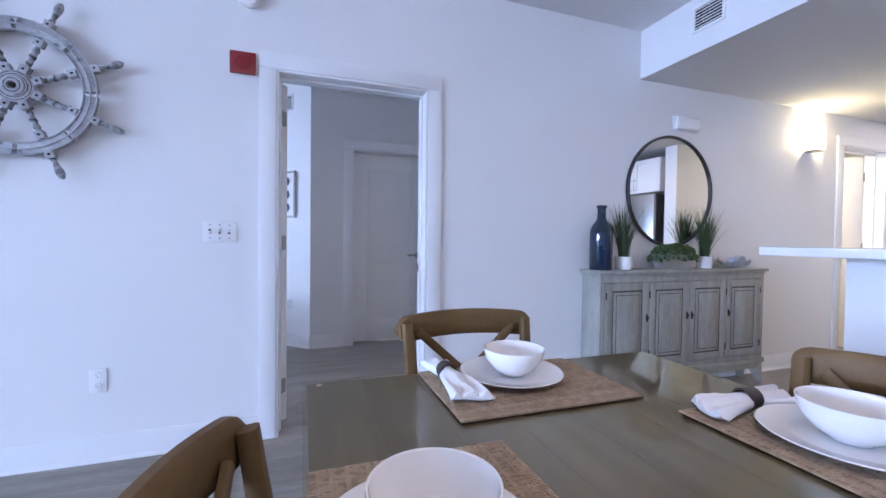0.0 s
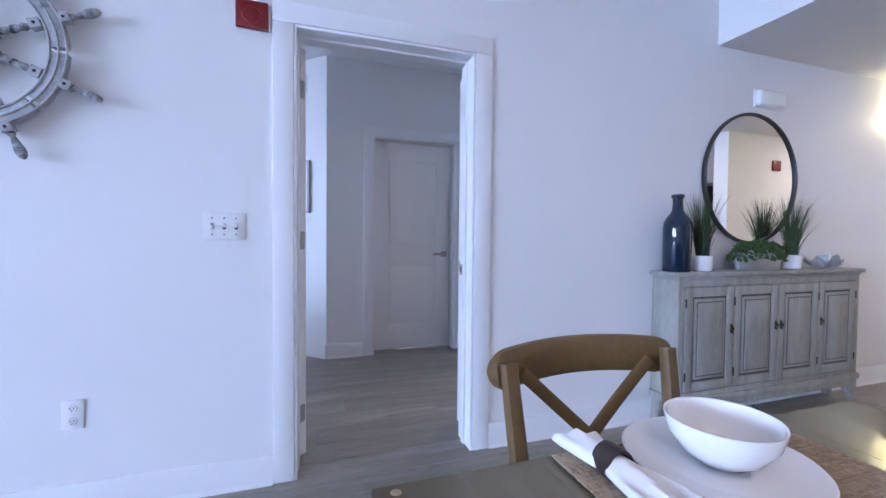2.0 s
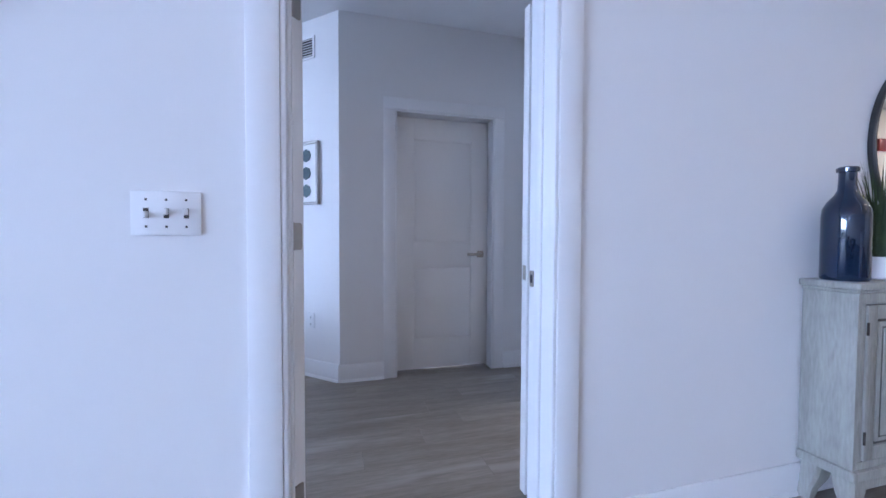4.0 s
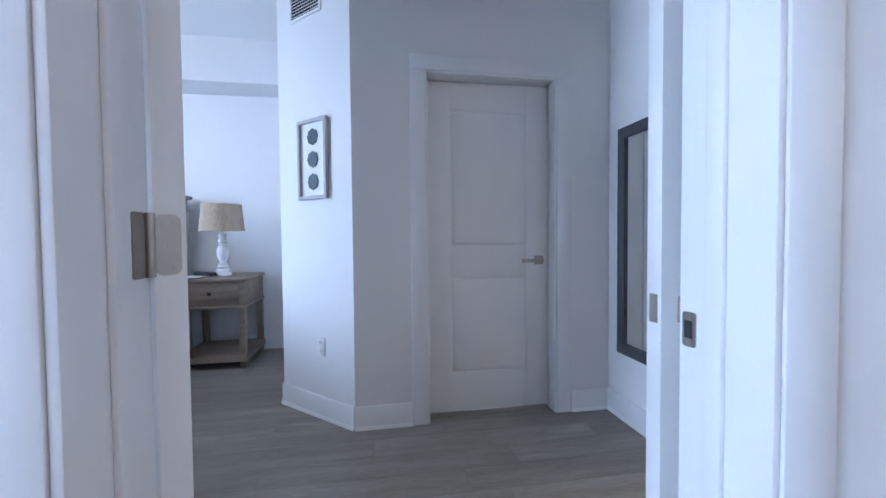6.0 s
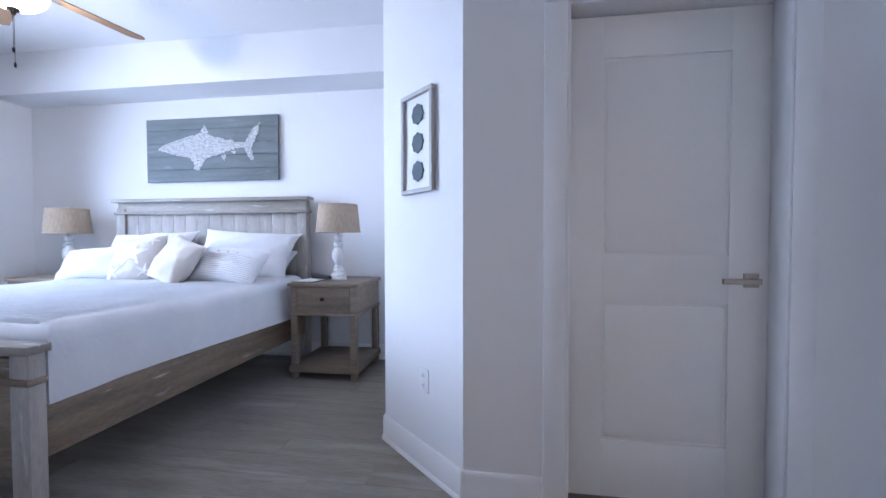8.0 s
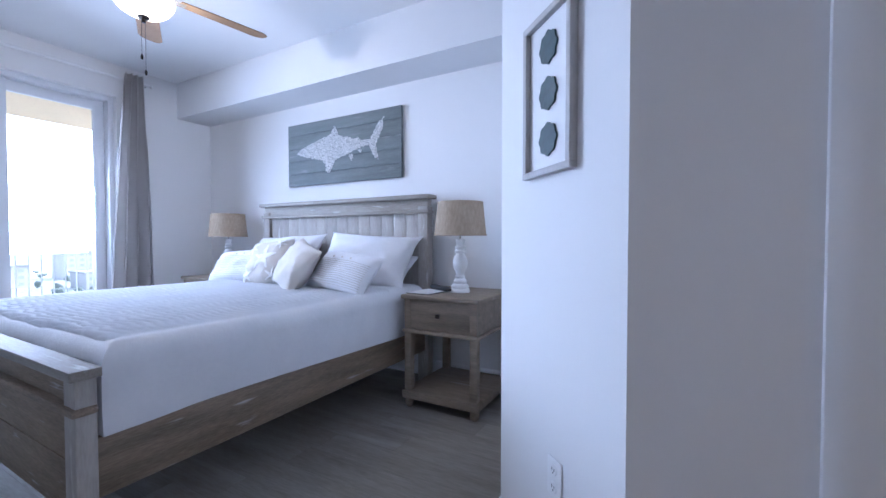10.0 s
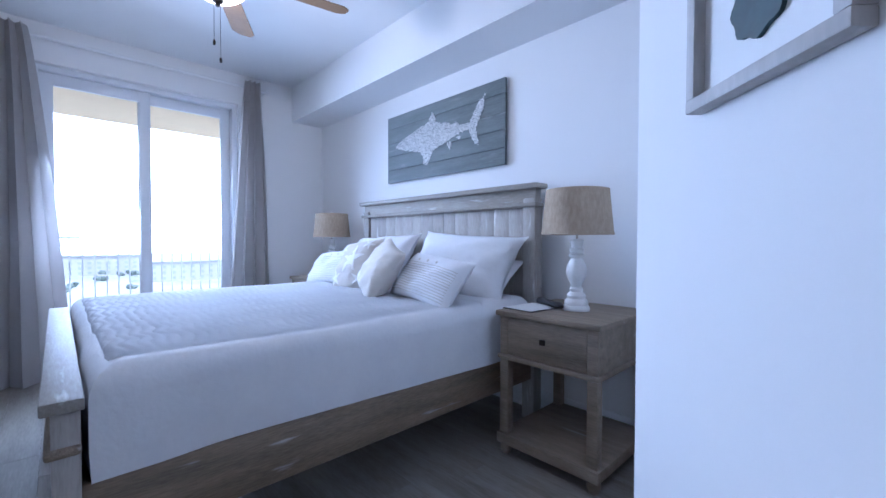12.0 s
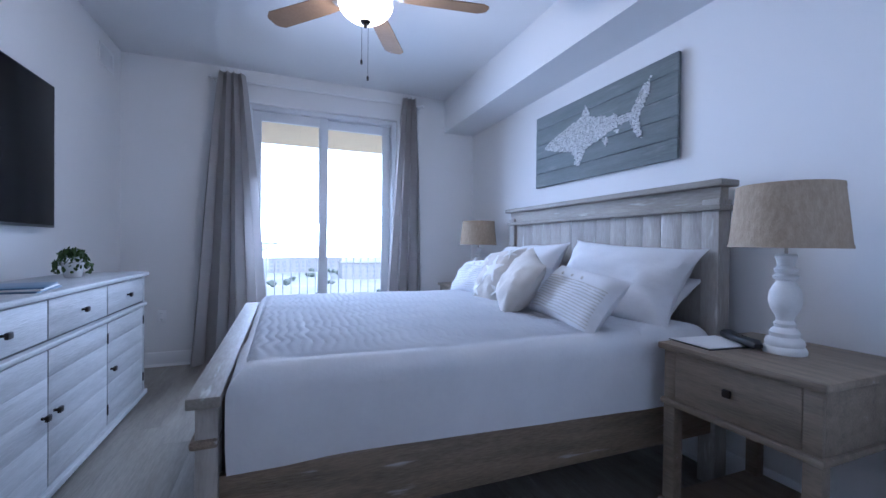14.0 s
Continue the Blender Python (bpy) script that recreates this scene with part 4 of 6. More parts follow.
def dinner_plate(x, y):
    r = thing("dinner_plate", pose(x, y, TZ + 0.0045), "round white porcelain dinner plate", "plate", "table settings")
    bm = bmesh.new()
    lathe(bm, [(0, 0.003), (0.055, 0.003), (0.06, 0.0), (0.065, 0.003), (0.09, 0.005), (0.132, 0.016), (0.1345, 0.018), (0.132, 0.0195), (0.09, 0.0095), (0.08, 0.008), (0, 0.0075)], 56)
    part("plate_body", bm, PORCELAIN, r)
    b = thing("bowl", pose(x + 0.008, y, TZ + 0.0125), "white porcelain cereal bowl on a dinner plate", "bowl", "table settings")
    bm = bmesh.new()
    lathe(bm, [(0, 0.004), (0.030, 0.004), (0.033, 0.0), (0.037, 0.004), (0.055, 0.016), (0.074, 0.042), (0.080, 0.066), (0.0795, 0.0685), (0.0765, 0.067), (0.070, 0.042), (0.052, 0.020), (0, 0.011)], 56)
    part("bowl_body", bm, PORCELAIN, b)


dinner_plate(0.655, -1.502)
dinner_plate(0.272, -2.005)
dinner_plate(1.062, -2.005)


def napkin(x, y, turn, ring_at):
    """A napkin pulled through a ring, fanned wide at its long end."""
    r = thing("napkin", pose(x, y, TZ + 0.004, 0, 0, turn), "rolled white napkin in a dark wooden ring", "napkin", "napkins on the placemats")
    bm = bmesh.new()
    n = 34
    pts, hw, hh = [], [], []
    for k in range(n + 1):
        u = -0.125 + 0.25 * k / n
        q = (u - ring_at) / (0.125 + abs(ring_at))
        hw.append(0.0175 + 0.034 * abs(q) ** 0.8 if k not in (0, n) else 0.042)
        hh.append(0.0165 - 0.006 * abs(q) if k not in (0, n) else 0.006)
        pts.append((u, 0.003 * math.sin(20 * u), 0.0185 - 0.005 * abs(q)))
    tube(bm, pts, hw, hh, 30, power=2.3)
    for v in bm.verts:
        q = min(1, abs(v.co.x - ring_at) / 0.13)
        if v.co.z > 0.012:
            v.co.z += 0.0075 * q * math.sin(v.co.y * 190 + 1.1) + 0.003 * q * noise.noise(v.co * 40)
        v.co.x += 0.012 * q * math.sin(v.co.y * 45 + 0.6)
        v.co.z = max(v.co.z, 0.0006)
    part("cloth", bm, NAPKIN, r)
    bm = bmesh.new()
    lathe(bm, [(0.0195, -0.017), (0.0235, -0.017), (0.0245, 0), (0.0235, 0.017), (0.0195, 0.017), (0.0195, -0.017)], 28)
    part("ring", bm, RING, r, "dark wooden napkin ring", m=pose(ring_at, 0, 0.0205, 0, 90, 0))


napkin(0.487, -1.512, 91, 0.042)
napkin(1.055, -1.835, 178, 0.0)

# ---- bar and kitchen ----
bar = thing("breakfast_bar", pose(0, 0, 0), "raised white stone breakfast bar on a painted half wall", "counter")
part("worktop", boxes((2.06, 2.62, -4.6, -1.195, 1.072, 1.108), bev=0.004), STONE, bar)
part("half_wall", boxes((2.36, 2.50, -4.6, -1.36, 0, 1.071)), WALL, bar)
part("baseboard", boxes((2.345, 2.359, -4.6, -1.36, 0, 0.13), bev=0.003), TRIM, bar)

fr = thing("refrigerator", pose(4.48, -1.72, 0), "stainless steel refrigerator with black sides", "refrigerator")
part("cabinet", boxes((0.05, 0.72, -0.90, 0, 0.03, 1.76), bev=0.006), BLACK, fr)
for y0, y1 in ((-0.90, -0.455), (-0.445, 0.0)):
    d = part("door", boxes((0.0, 0.048, y0, y1, 0.62, 1.765), bev=0.008), STEEL, fr)
    hy = -0.49 if y0 < -0.5 else -0.41
    part("handle", tube(bmesh.new(), [(-0.01, hy, 0.8), (-0.045, hy, 0.84), (-0.045, hy, 1.5), (-0.01, hy, 1.54)], 0.011, 0.011), STEEL, d)
dw = part("freezer_drawer", boxes((0.0, 0.048, -0.90, 0.0, 0.06, 0.61), bev=0.008), STEEL, fr)
part("handle", tube(bmesh.new(), [(-0.01, -0.8, 0.55), (-0.045, -0.78, 0.55), (-0.045, -0.12, 0.55), (-0.01, -0.1, 0.55)], 0.011, 0.011), STEEL, dw)
part("toe_grille", boxes((0.06, 0.6, -0.88, -0.02, 0.0, 0.03)), BLACK, fr)


def wall_unit(y0, y1, z0, z1, x0=4.58, x1=5.21):
    r = thing("wall_cabinet", pose(0, 0, 0), "white shaker cabinet above the refrigerator", "cabinet", "kitchen cabinets")
    part("body", boxes((x0 + 0.02, x1, y0, y1, z0, z1)), TRIM, r)
    n = 2
    for k in range(n):
        a = y0 + (y1 - y0) * k / n + 0.003
        b = y0 + (y1 - y0) * (k + 1) / n - 0.003
        s = 0.055
        d = part("door", boxes((x0, x0 + 0.019, a, a + s, z0, z1), (x0, x0 + 0.019, b - s, b, z0, z1), (x0, x0 + 0.019, a + s, b - s, z0, z0 + s),
                               (x0, x0 + 0.019, a + s, b - s, z1 - s, z1), (x0 + 0.008, x0 + 0.018, a + s, b - s, z0 + s, z1 - s), bev=0.001), TRIM, r)
        hy = b - 0.03 if k == 0 else a + 0.03
        part("handle", tube(bmesh.new(), [(x0, hy, z0 + 0.05), (x0 - 0.03, hy, z0 + 0.05), (x0 - 0.03, hy, z0 + 0.19), (x0, hy, z0 + 0.19)], 0.006, 0.006), NICKEL, d)


wall_unit(-2.62, -1.72, 1.80, 2.25)
wall_unit(-3.54, -2.64, 1.45, 2.25)
red2 = thing("fire_alarm_plate", pose(5.35, -1.47, 2.0, 0, 0, 180), "square red fire alarm plate on the hallway wall", "alarm")
part("cover", boxes((-0.064, 0.064, -0.026, 0, -0.06, 0.06), bev=0.004), REDPLATE, red2)


def downlight(x, y, z, power, label):
    """A recessed can: trim ring, glowing lens and its lamp just under it."""
    r = thing("downlight", pose(x, y, z), label, "ceiling light", "recessed ceiling lights")
    part("trim_ring", lathe(bmesh.new(), [(0.060, 0), (0.085, 0), (0.084, -0.005), (0.066, -0.008), (0.060, -0.004), (0.060, 0)], 32), PLASTIC, r)
    part("lens", lathe(bmesh.new(), [(0, -0.003), (0.060, -0.003), (0.060, -0.001), (0, -0.001)], 28), LENS, r, "glowing round lens")
    lamp("downlight_lamp", "AREA", pose(x, y, z - 0.012), power, (1.0, 0.74, 0.46), size=0.12)


pn = thing("pendant_lamp", pose(0.52, -2.42, 0), "lit glass globe pendant hanging above the dining table", "pendant lamp")
part("canopy", lathe(bmesh.new(), [(0, H_LIV), (0.06, H_LIV), (0.055, H_LIV - 0.018), (0.012, H_LIV - 0.026), (0, H_LIV - 0.026)], 28), NICKEL, pn)
part("cord", tube(bmesh.new(), [(0, 0, H_LIV - 0.02), (0, 0, 2.13)], 0.004, 0.004), BLACK, pn)
part("socket", lathe(bmesh.new(), [(0, 2.14), (0.022, 2.135), (0.026, 2.075), (0.0, 2.07)], 20), NICKEL, pn)
part("globe", lathe(bmesh.new(), [(0.027, 2.085)] + [(0.085 * math.sin(radians(a)), 2.0 + 0.085 * math.cos(radians(a))) for a in range(24, 181, 12)], 32), OPAL, pn, "lit frosted glass globe")
lamp("pendant_light", "POINT", pose(0.52, -2.42, 2.0), 26, (1.0, 0.62, 0.30), radius=0.05)
for dx, dy in ((3.75, -1.45), (3.75, -2.75)):
    downlight(dx, dy, 2.352, 8, "small round recessed light in the kitchen ceiling")
# Added, unseen lamp: warms the hallway wall that the round mirror shows.
downlight(5.9, -0.75, 2.352, 16, "unseen recessed light added to warm the hallway wall")
lamp("far_room_light", "AREA", look((4.5, 0.95, 2.4), (5.5, 0.4, 1.0)), 50, (1.0, 0.74, 0.36), size=0.6)
lamp("bath_light", "AREA", pose(2.7, 1.2, 2.55), 24, (1.0, 0.78, 0.52), size=0.5)

# ---- vestibule ----
tm = thing("wall_mirror", pose(1.788, 1.52, 1.06, 0, 0, -90), "tall wall mirror in a broad charcoal frame", "mirror")
W, Hh, F = 0.438, 1.325, 0.062
bm = bmesh.new()
for q in ((-W / 2, W / 2, -0.028, -0.001, Hh / 2 - F, Hh / 2), (-W / 2, W / 2, -0.028, -0.001, -Hh / 2, -Hh / 2 + F),
          (-W / 2, -W / 2 + F, -0.0275, -0.001, -Hh / 2 + F, Hh / 2 - F), (W / 2 - F, W / 2, -0.0275, -0.001, -Hh / 2 + F, Hh / 2 - F)):
    box(bm, *q, bev=0.004)
part("frame", bm, MIRRORFRAME, tm, "flat charcoal wooden frame")
part("glass", boxes((-W / 2 + F - 0.002, W / 2 - F + 0.002, -0.012, -0.006, -Hh / 2 + F - 0.002, Hh / 2 - F + 0.002)), MIRROR, tm, "mirror glass")

pc = thing("framed_print", pose(-0.017, 2.101, 1.572, 0, 0, -45), "shadow-box frame with three dark sand-dollar shapes", "picture")
W, Hh, F = 0.268, 0.48, 0.020
bm = bmesh.new()
for q in ((-W / 2, W / 2, -0.027, -0.001, Hh / 2 - F, Hh / 2), (-W / 2, W / 2, -0.027, -0.001, -Hh / 2, -Hh / 2 + F),
          (-W / 2, -W / 2 + F, -0.0265, -0.001, -Hh / 2 + F, Hh / 2 - F), (W / 2 - F, W / 2, -0.0265, -0.001, -Hh / 2 + F, Hh / 2 - F)):
    box(bm, *q, bev=0.002)
part("frame", bm, PICFRAME, pc, "silver washed wooden frame")
part("mount", boxes((-W / 2 + F, W / 2 - F, -0.009, -0.003, -Hh / 2 + F, Hh / 2 - F)), PAPER, pc, "white mount")
for z in (-0.135, 0.0, 0.135):
    bm = bmesh.new()
    n = 40
    out = [((0.047 + 0.003 * math.cos(8 * 2 * math.pi * k / n)) * math.cos(2 * math.pi * k / n), (0.047 + 0.003 * math.cos(8 * 2 * math.pi * k / n)) * math.sin(2 * math.pi * k / n)) for k in range(n)]
    prism(bm, out, 0, 0.006)
    part("sand_dollar", bm, TEAL, pc, "dark teal sand dollar", m=pose(0, -0.009, z, 90, 0, 0))

# ---- bedroom ----
BX0, BX1 = -3.32, -1.37   # outer faces of the bed rails


def bed():
    r = thing("bed", pose(0, 0, 0), "king bed with weathered panelled wooden head and foot boards", "bed")
    yh = 3.66
    # headboard
    hb = part("headboard", boxes((BX0 + 0.06, BX1 - 0.06, yh - 0.006, yh + 0.03, 0.30, 1.36)), BEDWOOD_V, r)
    n = 14
    w = (BX1 - BX0 - 0.18) / n
    for k in range(n):
        x0 = BX0 + 0.09 + k * w
        part("panel_board", boxes((x0 + 0.0006, x0 + w - 0.0006, yh - 0.022, yh - 0.007, 0.32, 1.345), bev=0.0015), BEDWOOD_V, hb)
    for x0, x1 in ((BX0, BX0 + 0.088), (BX1 - 0.088, BX1)):
        part("head_post", boxes((x0, x1, yh - 0.045, yh + 0.04, 0, 1.40), bev=0.004), BEDWOOD_V, r)
    part("head_fascia", boxes((BX0 + 0.005, BX1 - 0.005, yh - 0.032, yh + 0.03, 1.362, 1.46), bev=0.003), BEDGREY, r)
    part("head_moulding", boxes((BX0 - 0.015, BX1 + 0.015, yh - 0.062, yh + 0.04, 1.345, 1.372), bev=0.008), BEDGREY, r)
    part("head_cap", boxes((BX0 - 0.03, BX1 + 0.03, yh - 0.075, yh + 0.055, 1.46, 1.492), bev=0.006), BEDGREY, r)
    # footboard
    yf = 1.50
    ft = 0.718
    fb = part("footboard", boxes((BX0 + 0.06, BX1 - 0.06, yf - 0.046, yf - 0.012, 0.20, ft - 0.06), bev=0.002), BEDWOOD, r)
    for k in range(2):
        part("panel_board", boxes((BX0 + 0.09, BX1 - 0.09, yf - 0.056, yf - 0.047, 0.21 + 0.19 * k, 0.395 + 0.19 * k), bev=0.003), BEDWOOD, fb)
    for x0, x1 in ((BX0, BX0 + 0.088), (BX1 - 0.088, BX1)):
        part("foot_post", boxes((x0, x1, yf - 0.064, yf - 0.004, 0, ft - 0.035), bev=0.004), BEDWOOD_V, r)
    part("foot_moulding", boxes((BX0 - 0.012, BX1 + 0.012, yf - 0.078, yf - 0.003, ft - 0.155, ft - 0.128), bev=0.009), BEDWOOD, r)
    # Pale colour stands in for the window's glancing light on the cap.
    part("foot_cap", boxes((BX0 - 0.02, BX1 + 0.02, yf - 0.085, yf + 0.004, ft - 0.034, ft), bev=0.005), BEDGREY, r)
    for x0, x1 in ((BX0 + 0.02, BX0 + 0.05), (BX1 - 0.05, BX1 - 0.02)):
        part("side_rail", boxes((x0, x1, yf - 0.004, yh - 0.045, 0.258, 0.465), bev=0.004), BEDRAIL, r)
    part("slat_base", boxes((BX0 + 0.052, BX1 - 0.052, yf - 0.01, yh - 0.03, 0.30, 0.36)), BEDWOOD, r)
    return r


bed()


def soft_block(x0, x1, y0, y1, z0, z1, rad, nx, ny, wrinkle, seed, quilt=0.0, sag=0.0):
    """A rounded slab of bedding: a top that rolls over into hanging sides."""
    bm = bmesh.new()
    prof = [(0.0, z0), (0.0, z0 + 0.35 * (z1 - rad - z0)), (0.0, z0 + 0.7 * (z1 - rad - z0)), (0.0, z1 - rad)]
    for k in range(1, 6):
        a = math.pi / 2 * k / 6
        prof.append((rad * (1 - math.cos(a)), z1 - rad + rad * math.sin(a)))
    prof.append((rad, z1))
    depth = len(prof)
    def outline(inset):
        pts = []
        a0, a1, b0, b1 = x0 + inset, x1 - inset, y0 + inset, y1 - inset
        for i in range(nx):
            pts.append((a0 + (a1 - a0) * i / nx, b0))
        for i in range(ny):
            pts.append((a1, b0 + (b1 - b0) * i / ny))
        for i in range(nx):
            pts.append((a1 - (a1 - a0) * i / nx, b1))
        for i in range(ny):
            pts.append((a0, b1 - (b1 - b0) * i / ny))
        return pts
    rings = [[bm.verts.new((x, y, z)) for x, y in outline(u)] for u, z in prof]
    n = len(rings[0])
    for a, b in zip(rings, rings[1:]):
        for i in range(n):
            bm.faces.new((a[i], a[(i + 1) % n], b[(i + 1) % n], b[i]))
    top = rings[-1]
    grid = [[None] * (nx + 1) for _ in range(ny + 1)]
    for i in range(nx + 1):
        grid[0][i] = top[i]
        grid[ny][i] = top[(2 * nx + ny - i) % n]
    for j in range(ny + 1):
        grid[j][nx] = top[nx + j]
        grid[j][0] = top[(n - j) % n]
    for j in range(1, ny):
        for i in range(1, nx):
            grid[j][i] = bm.verts.new((x0 + rad + (x1 - x0 - 2 * rad) * i / nx, y0 + rad + (y1 - y0 - 2 * rad) * j / ny, z1))
    for j in range(ny):
        for i in range(nx):
            bm.faces.new((grid[j][i], grid[j][i + 1], grid[j + 1][i + 1], grid[j + 1][i]))
    mx, my = (x0 + x1) / 2, (y0 + y1) / 2
    for v in bm.verts:
        p = v.co
        hang = max(0.0, min(1.0, (z1 - p.z) / max(0.05, z1 - z0)))
        d1 = noise.noise(Vector((p.x * 1.3 + seed, p.y * 1.3, p.z * 2)))
        d2 = noise.noise(Vector((p.x * 5 + seed, p.y * 5, p.z * 3)))
        out = Vector((p.x - mx if abs(p.x - mx) > (x1 - x0) / 2 - rad - 0.01 else 0, p.y - my if abs(p.y - my) > (y1 - y0) / 2 - rad - 0.01 else 0, 0))
        if out.length > 0:
            out.normalize()
        p += out * hang * wrinkle * (1.2 * d1 + 0.7 * d2)
        p.z += wrinkle * (0.35 * d1 + 0.18 * d2)
        if quilt and hang < 0.06:
            p.z += quilt * (abs(math.sin(p.y * 52 + 0.9 * math.sin(p.x * 34))) ** 0.6 - 0.5) + 0.4 * quilt * d2
        p.z -= sag * hang * (0.5 + 0.5 * math.sin(p.y * 2.1 + 0.7)) * hang
    return bm


solid("mattress", soft_block(BX0 + 0.06, BX1 - 0.06, 1.535, 3.60, 0.365, 0.74, 0.06, 20, 22, 0.004, 1), LINEN, "white fitted mattress on the bed", "mattress")
cov = thing("coverlet", pose(0, 0, 0), "white quilted coverlet spread over the bed", "bedspread")
part("drape", soft_block(BX0 + 0.012, BX1 - 0.012, 1.512, 3.585, 0.470, 0.780, 0.085, 90, 130, 0.032, 5, sag=0.030), LINEN, cov, "smooth hanging border")


def quilted_top(x0, x1, y0, y1, z, seed):
    """A thin sheet pressed into wavy ridges, its border easing down to the cloth below."""
    bm = bmesh.new()
    nx, ny = 210, 220
    rows = []
    for j in range(ny + 1):
        row = []
        for i in range(nx + 1):
            u, v = i / nx, j / ny
            x, y = x0 + (x1 - x0) * u, y0 + (y1 - y0) * v
            x += 0.012 * noise.noise(Vector((y * 2, seed, 0))) * (1 if u > 0.5 else -1) * abs(2 * u - 1)
            edge = min(1.0, 14 * min(u, 1 - u, v + 0.02, 1 - v + 0.02))
            ridge = abs(math.sin(y * 80 + 0.7 * math.sin(x * 31 + 1.2 * math.sin(y * 9)) + 1.7 * noise.noise(Vector((x * 9, y * 5, 1))))) ** 0.8
            low = 0.020 * (0.35 * noise.noise(Vector((x * 1.3 + 5, y * 1.3, z * 2))) + 0.18 * noise.noise(Vector((x * 5 + 5, y * 5, z * 3))))
            roll = -0.085 * max(0.0, abs(2 * v - 1) - 0.93) ** 2 / 0.0049 * (1 if v < 0.5 else 0)
            row.append(bm.verts.new((x, y, z + low + 0.002 + edge * (0.004 + 0.0065 * ridge + 0.004 * noise.noise(Vector((x * 8, y * 8, 2)))) + roll)))
        rows.append(row)
    for p, q in zip(rows, rows[1:]):
        for i in range(nx):
            bm.faces.new((p[i], p[i + 1], q[i + 1], q[i]))
    bmesh.ops.solidify(bm, geom=bm.faces[:], thickness=-0.004)
    return bm


part("quilted_top", quilted_top(BX0 + 0.10, BX1 - 0.115, 1.527, 3.09, 0.780, 5), LINEN, cov, "white quilted panel with wavy ridges")
solid("folded_sheet", soft_block(BX0 + 0.03, BX1 - 0.03, 3.16, 3.60, 0.50, 0.789, 0.075, 50, 30, 0.010, 9), LINEN, "smooth white top sheet at the head of the bed", "sheet")


def pillow_mesh(w, h, t, seed, pinch=0.16):
    """A cushion in x (width), z (height), y (thickness)."""
    bm = bmesh.new()
    n = 26
    front, back = [], []
    for j in range(n + 1):
        rf, rb = [], []
        for i in range(n + 1):
            u, v = 2 * i / n - 1, 2 * j / n - 1
            s = 1 - pinch * 0.5 * (1 - (v * v)) * abs(u) ** 3
            q = 1 - pinch * 0.5 * (1 - (u * u)) * abs(v) ** 3
            x, z = w / 2 * u * s, h / 2 * v * q
            fx, fz = max(0, 1 - abs(u) ** 2.6), max(0, 1 - abs(v) ** 2.6)
            th = t / 2 * (fx * fz) ** 0.55
            wr = noise.noise(Vector((u * 2.2 + seed, v * 2.2, seed))) * 0.26 + noise.noise(Vector((u * 6 + seed, v * 6, 3))) * 0.11
            th *= 1 + wr
            edge = i in (0, n) or j in (0, n)
            a = bm.verts.new((x, -th, z))
            rf.append(a)
            rb.append(a if edge else bm.verts.new((x, th, z)))
        front.append(rf)
        back.append(rb)
    for j in range(n):
        for i in range(n):
            bm.faces.new((front[j][i], front[j][i + 1], front[j + 1][i + 1], front[j + 1][i]))
            bm.faces.new((back[j][i], back[j + 1][i], back[j + 1][i + 1], back[j][i + 1]))
    return bm


def pillow(name, m, w, h, t, seed, material, label, category="pillow", pinch=0.16):
    r = thing(name, m, label, category, "pillows on the bed")
    part("cover", pillow_mesh(w, h, t, seed, pinch), material, r)
    return r


# pillows: big shams at the headboard, cushions in front
ZB = 0.775
pillow("pillow_sham", pose(-1.86, 3.45, ZB + 0.19, -30, 3, 2), 0.92, 0.50, 0.25, 2.0, LINEN, "large white pillow propped against the headboard", pinch=0.30)
pillow("pillow_sham", pose(-2.84, 3.45, ZB + 0.18, -30, -2, -2), 0.92, 0.50, 0.25, 7.0, LINEN, "large white pillow propped against the headboard", pinch=0.30)
pillow("pillow_sham", pose(-1.89, 3.49, ZB + 0.095, -48, 0, 0), 0.88, 0.40, 0.15, 4.0, LINEN, "white pillow tucked behind the large pillow")


STRIPE = mat("woven_stripe", (0.60, 0.57, 0.53), (0.52, 0.49, 0.455), 0.95, scale=8, bump=0.2, bump_scale=300, spec=0.1)


def striped_pillow(m, seed, label):
    r = pillow("striped_pillow", m, 0.62, 0.33, 0.17, seed, LINEN, label)
    bm = bmesh.new()
    for k in range(13):
        v = -0.80 + 1.15 * k / 12
        pts = []
        for i in range(19):
            u = -0.9 + 1.8 * i / 18
            s = 1 - 0.16 * 0.5 * (1 - v * v) * abs(u) ** 3
            q = 1 - 0.16 * 0.5 * (1 - u * u) * abs(v) ** 3
            th = 0.085 * (max(0, 1 - abs(u) ** 2.6) * max(0, 1 - abs(v) ** 2.6)) ** 0.55
            th *= 1 + noise.noise(Vector((u * 2.2 + seed, v * 2.2, seed))) * 0.26 + noise.noise(Vector((u * 6 + seed, v * 6, 3))) * 0.11
            pts.append((0.31 * u * s, -th - 0.0008, 0.165 * v * q))
        tube(bm, pts, 0.0012, 0.0026, 4)
    part("stripes", bm, STRIPE, r, "thin grey-beige stripes")
    for u in (-0.09, 0.0, 0.09):
        bm = bmesh.new()
        lathe(bm, [(0, 0.004), (0.008, 0.003), (0.009, 0), (0, 0)], 10)
        part("button", bm, CREAM, r, "small beige button", m=pose(u, -0.083, 0.08, 90, 0, 0))
    return r


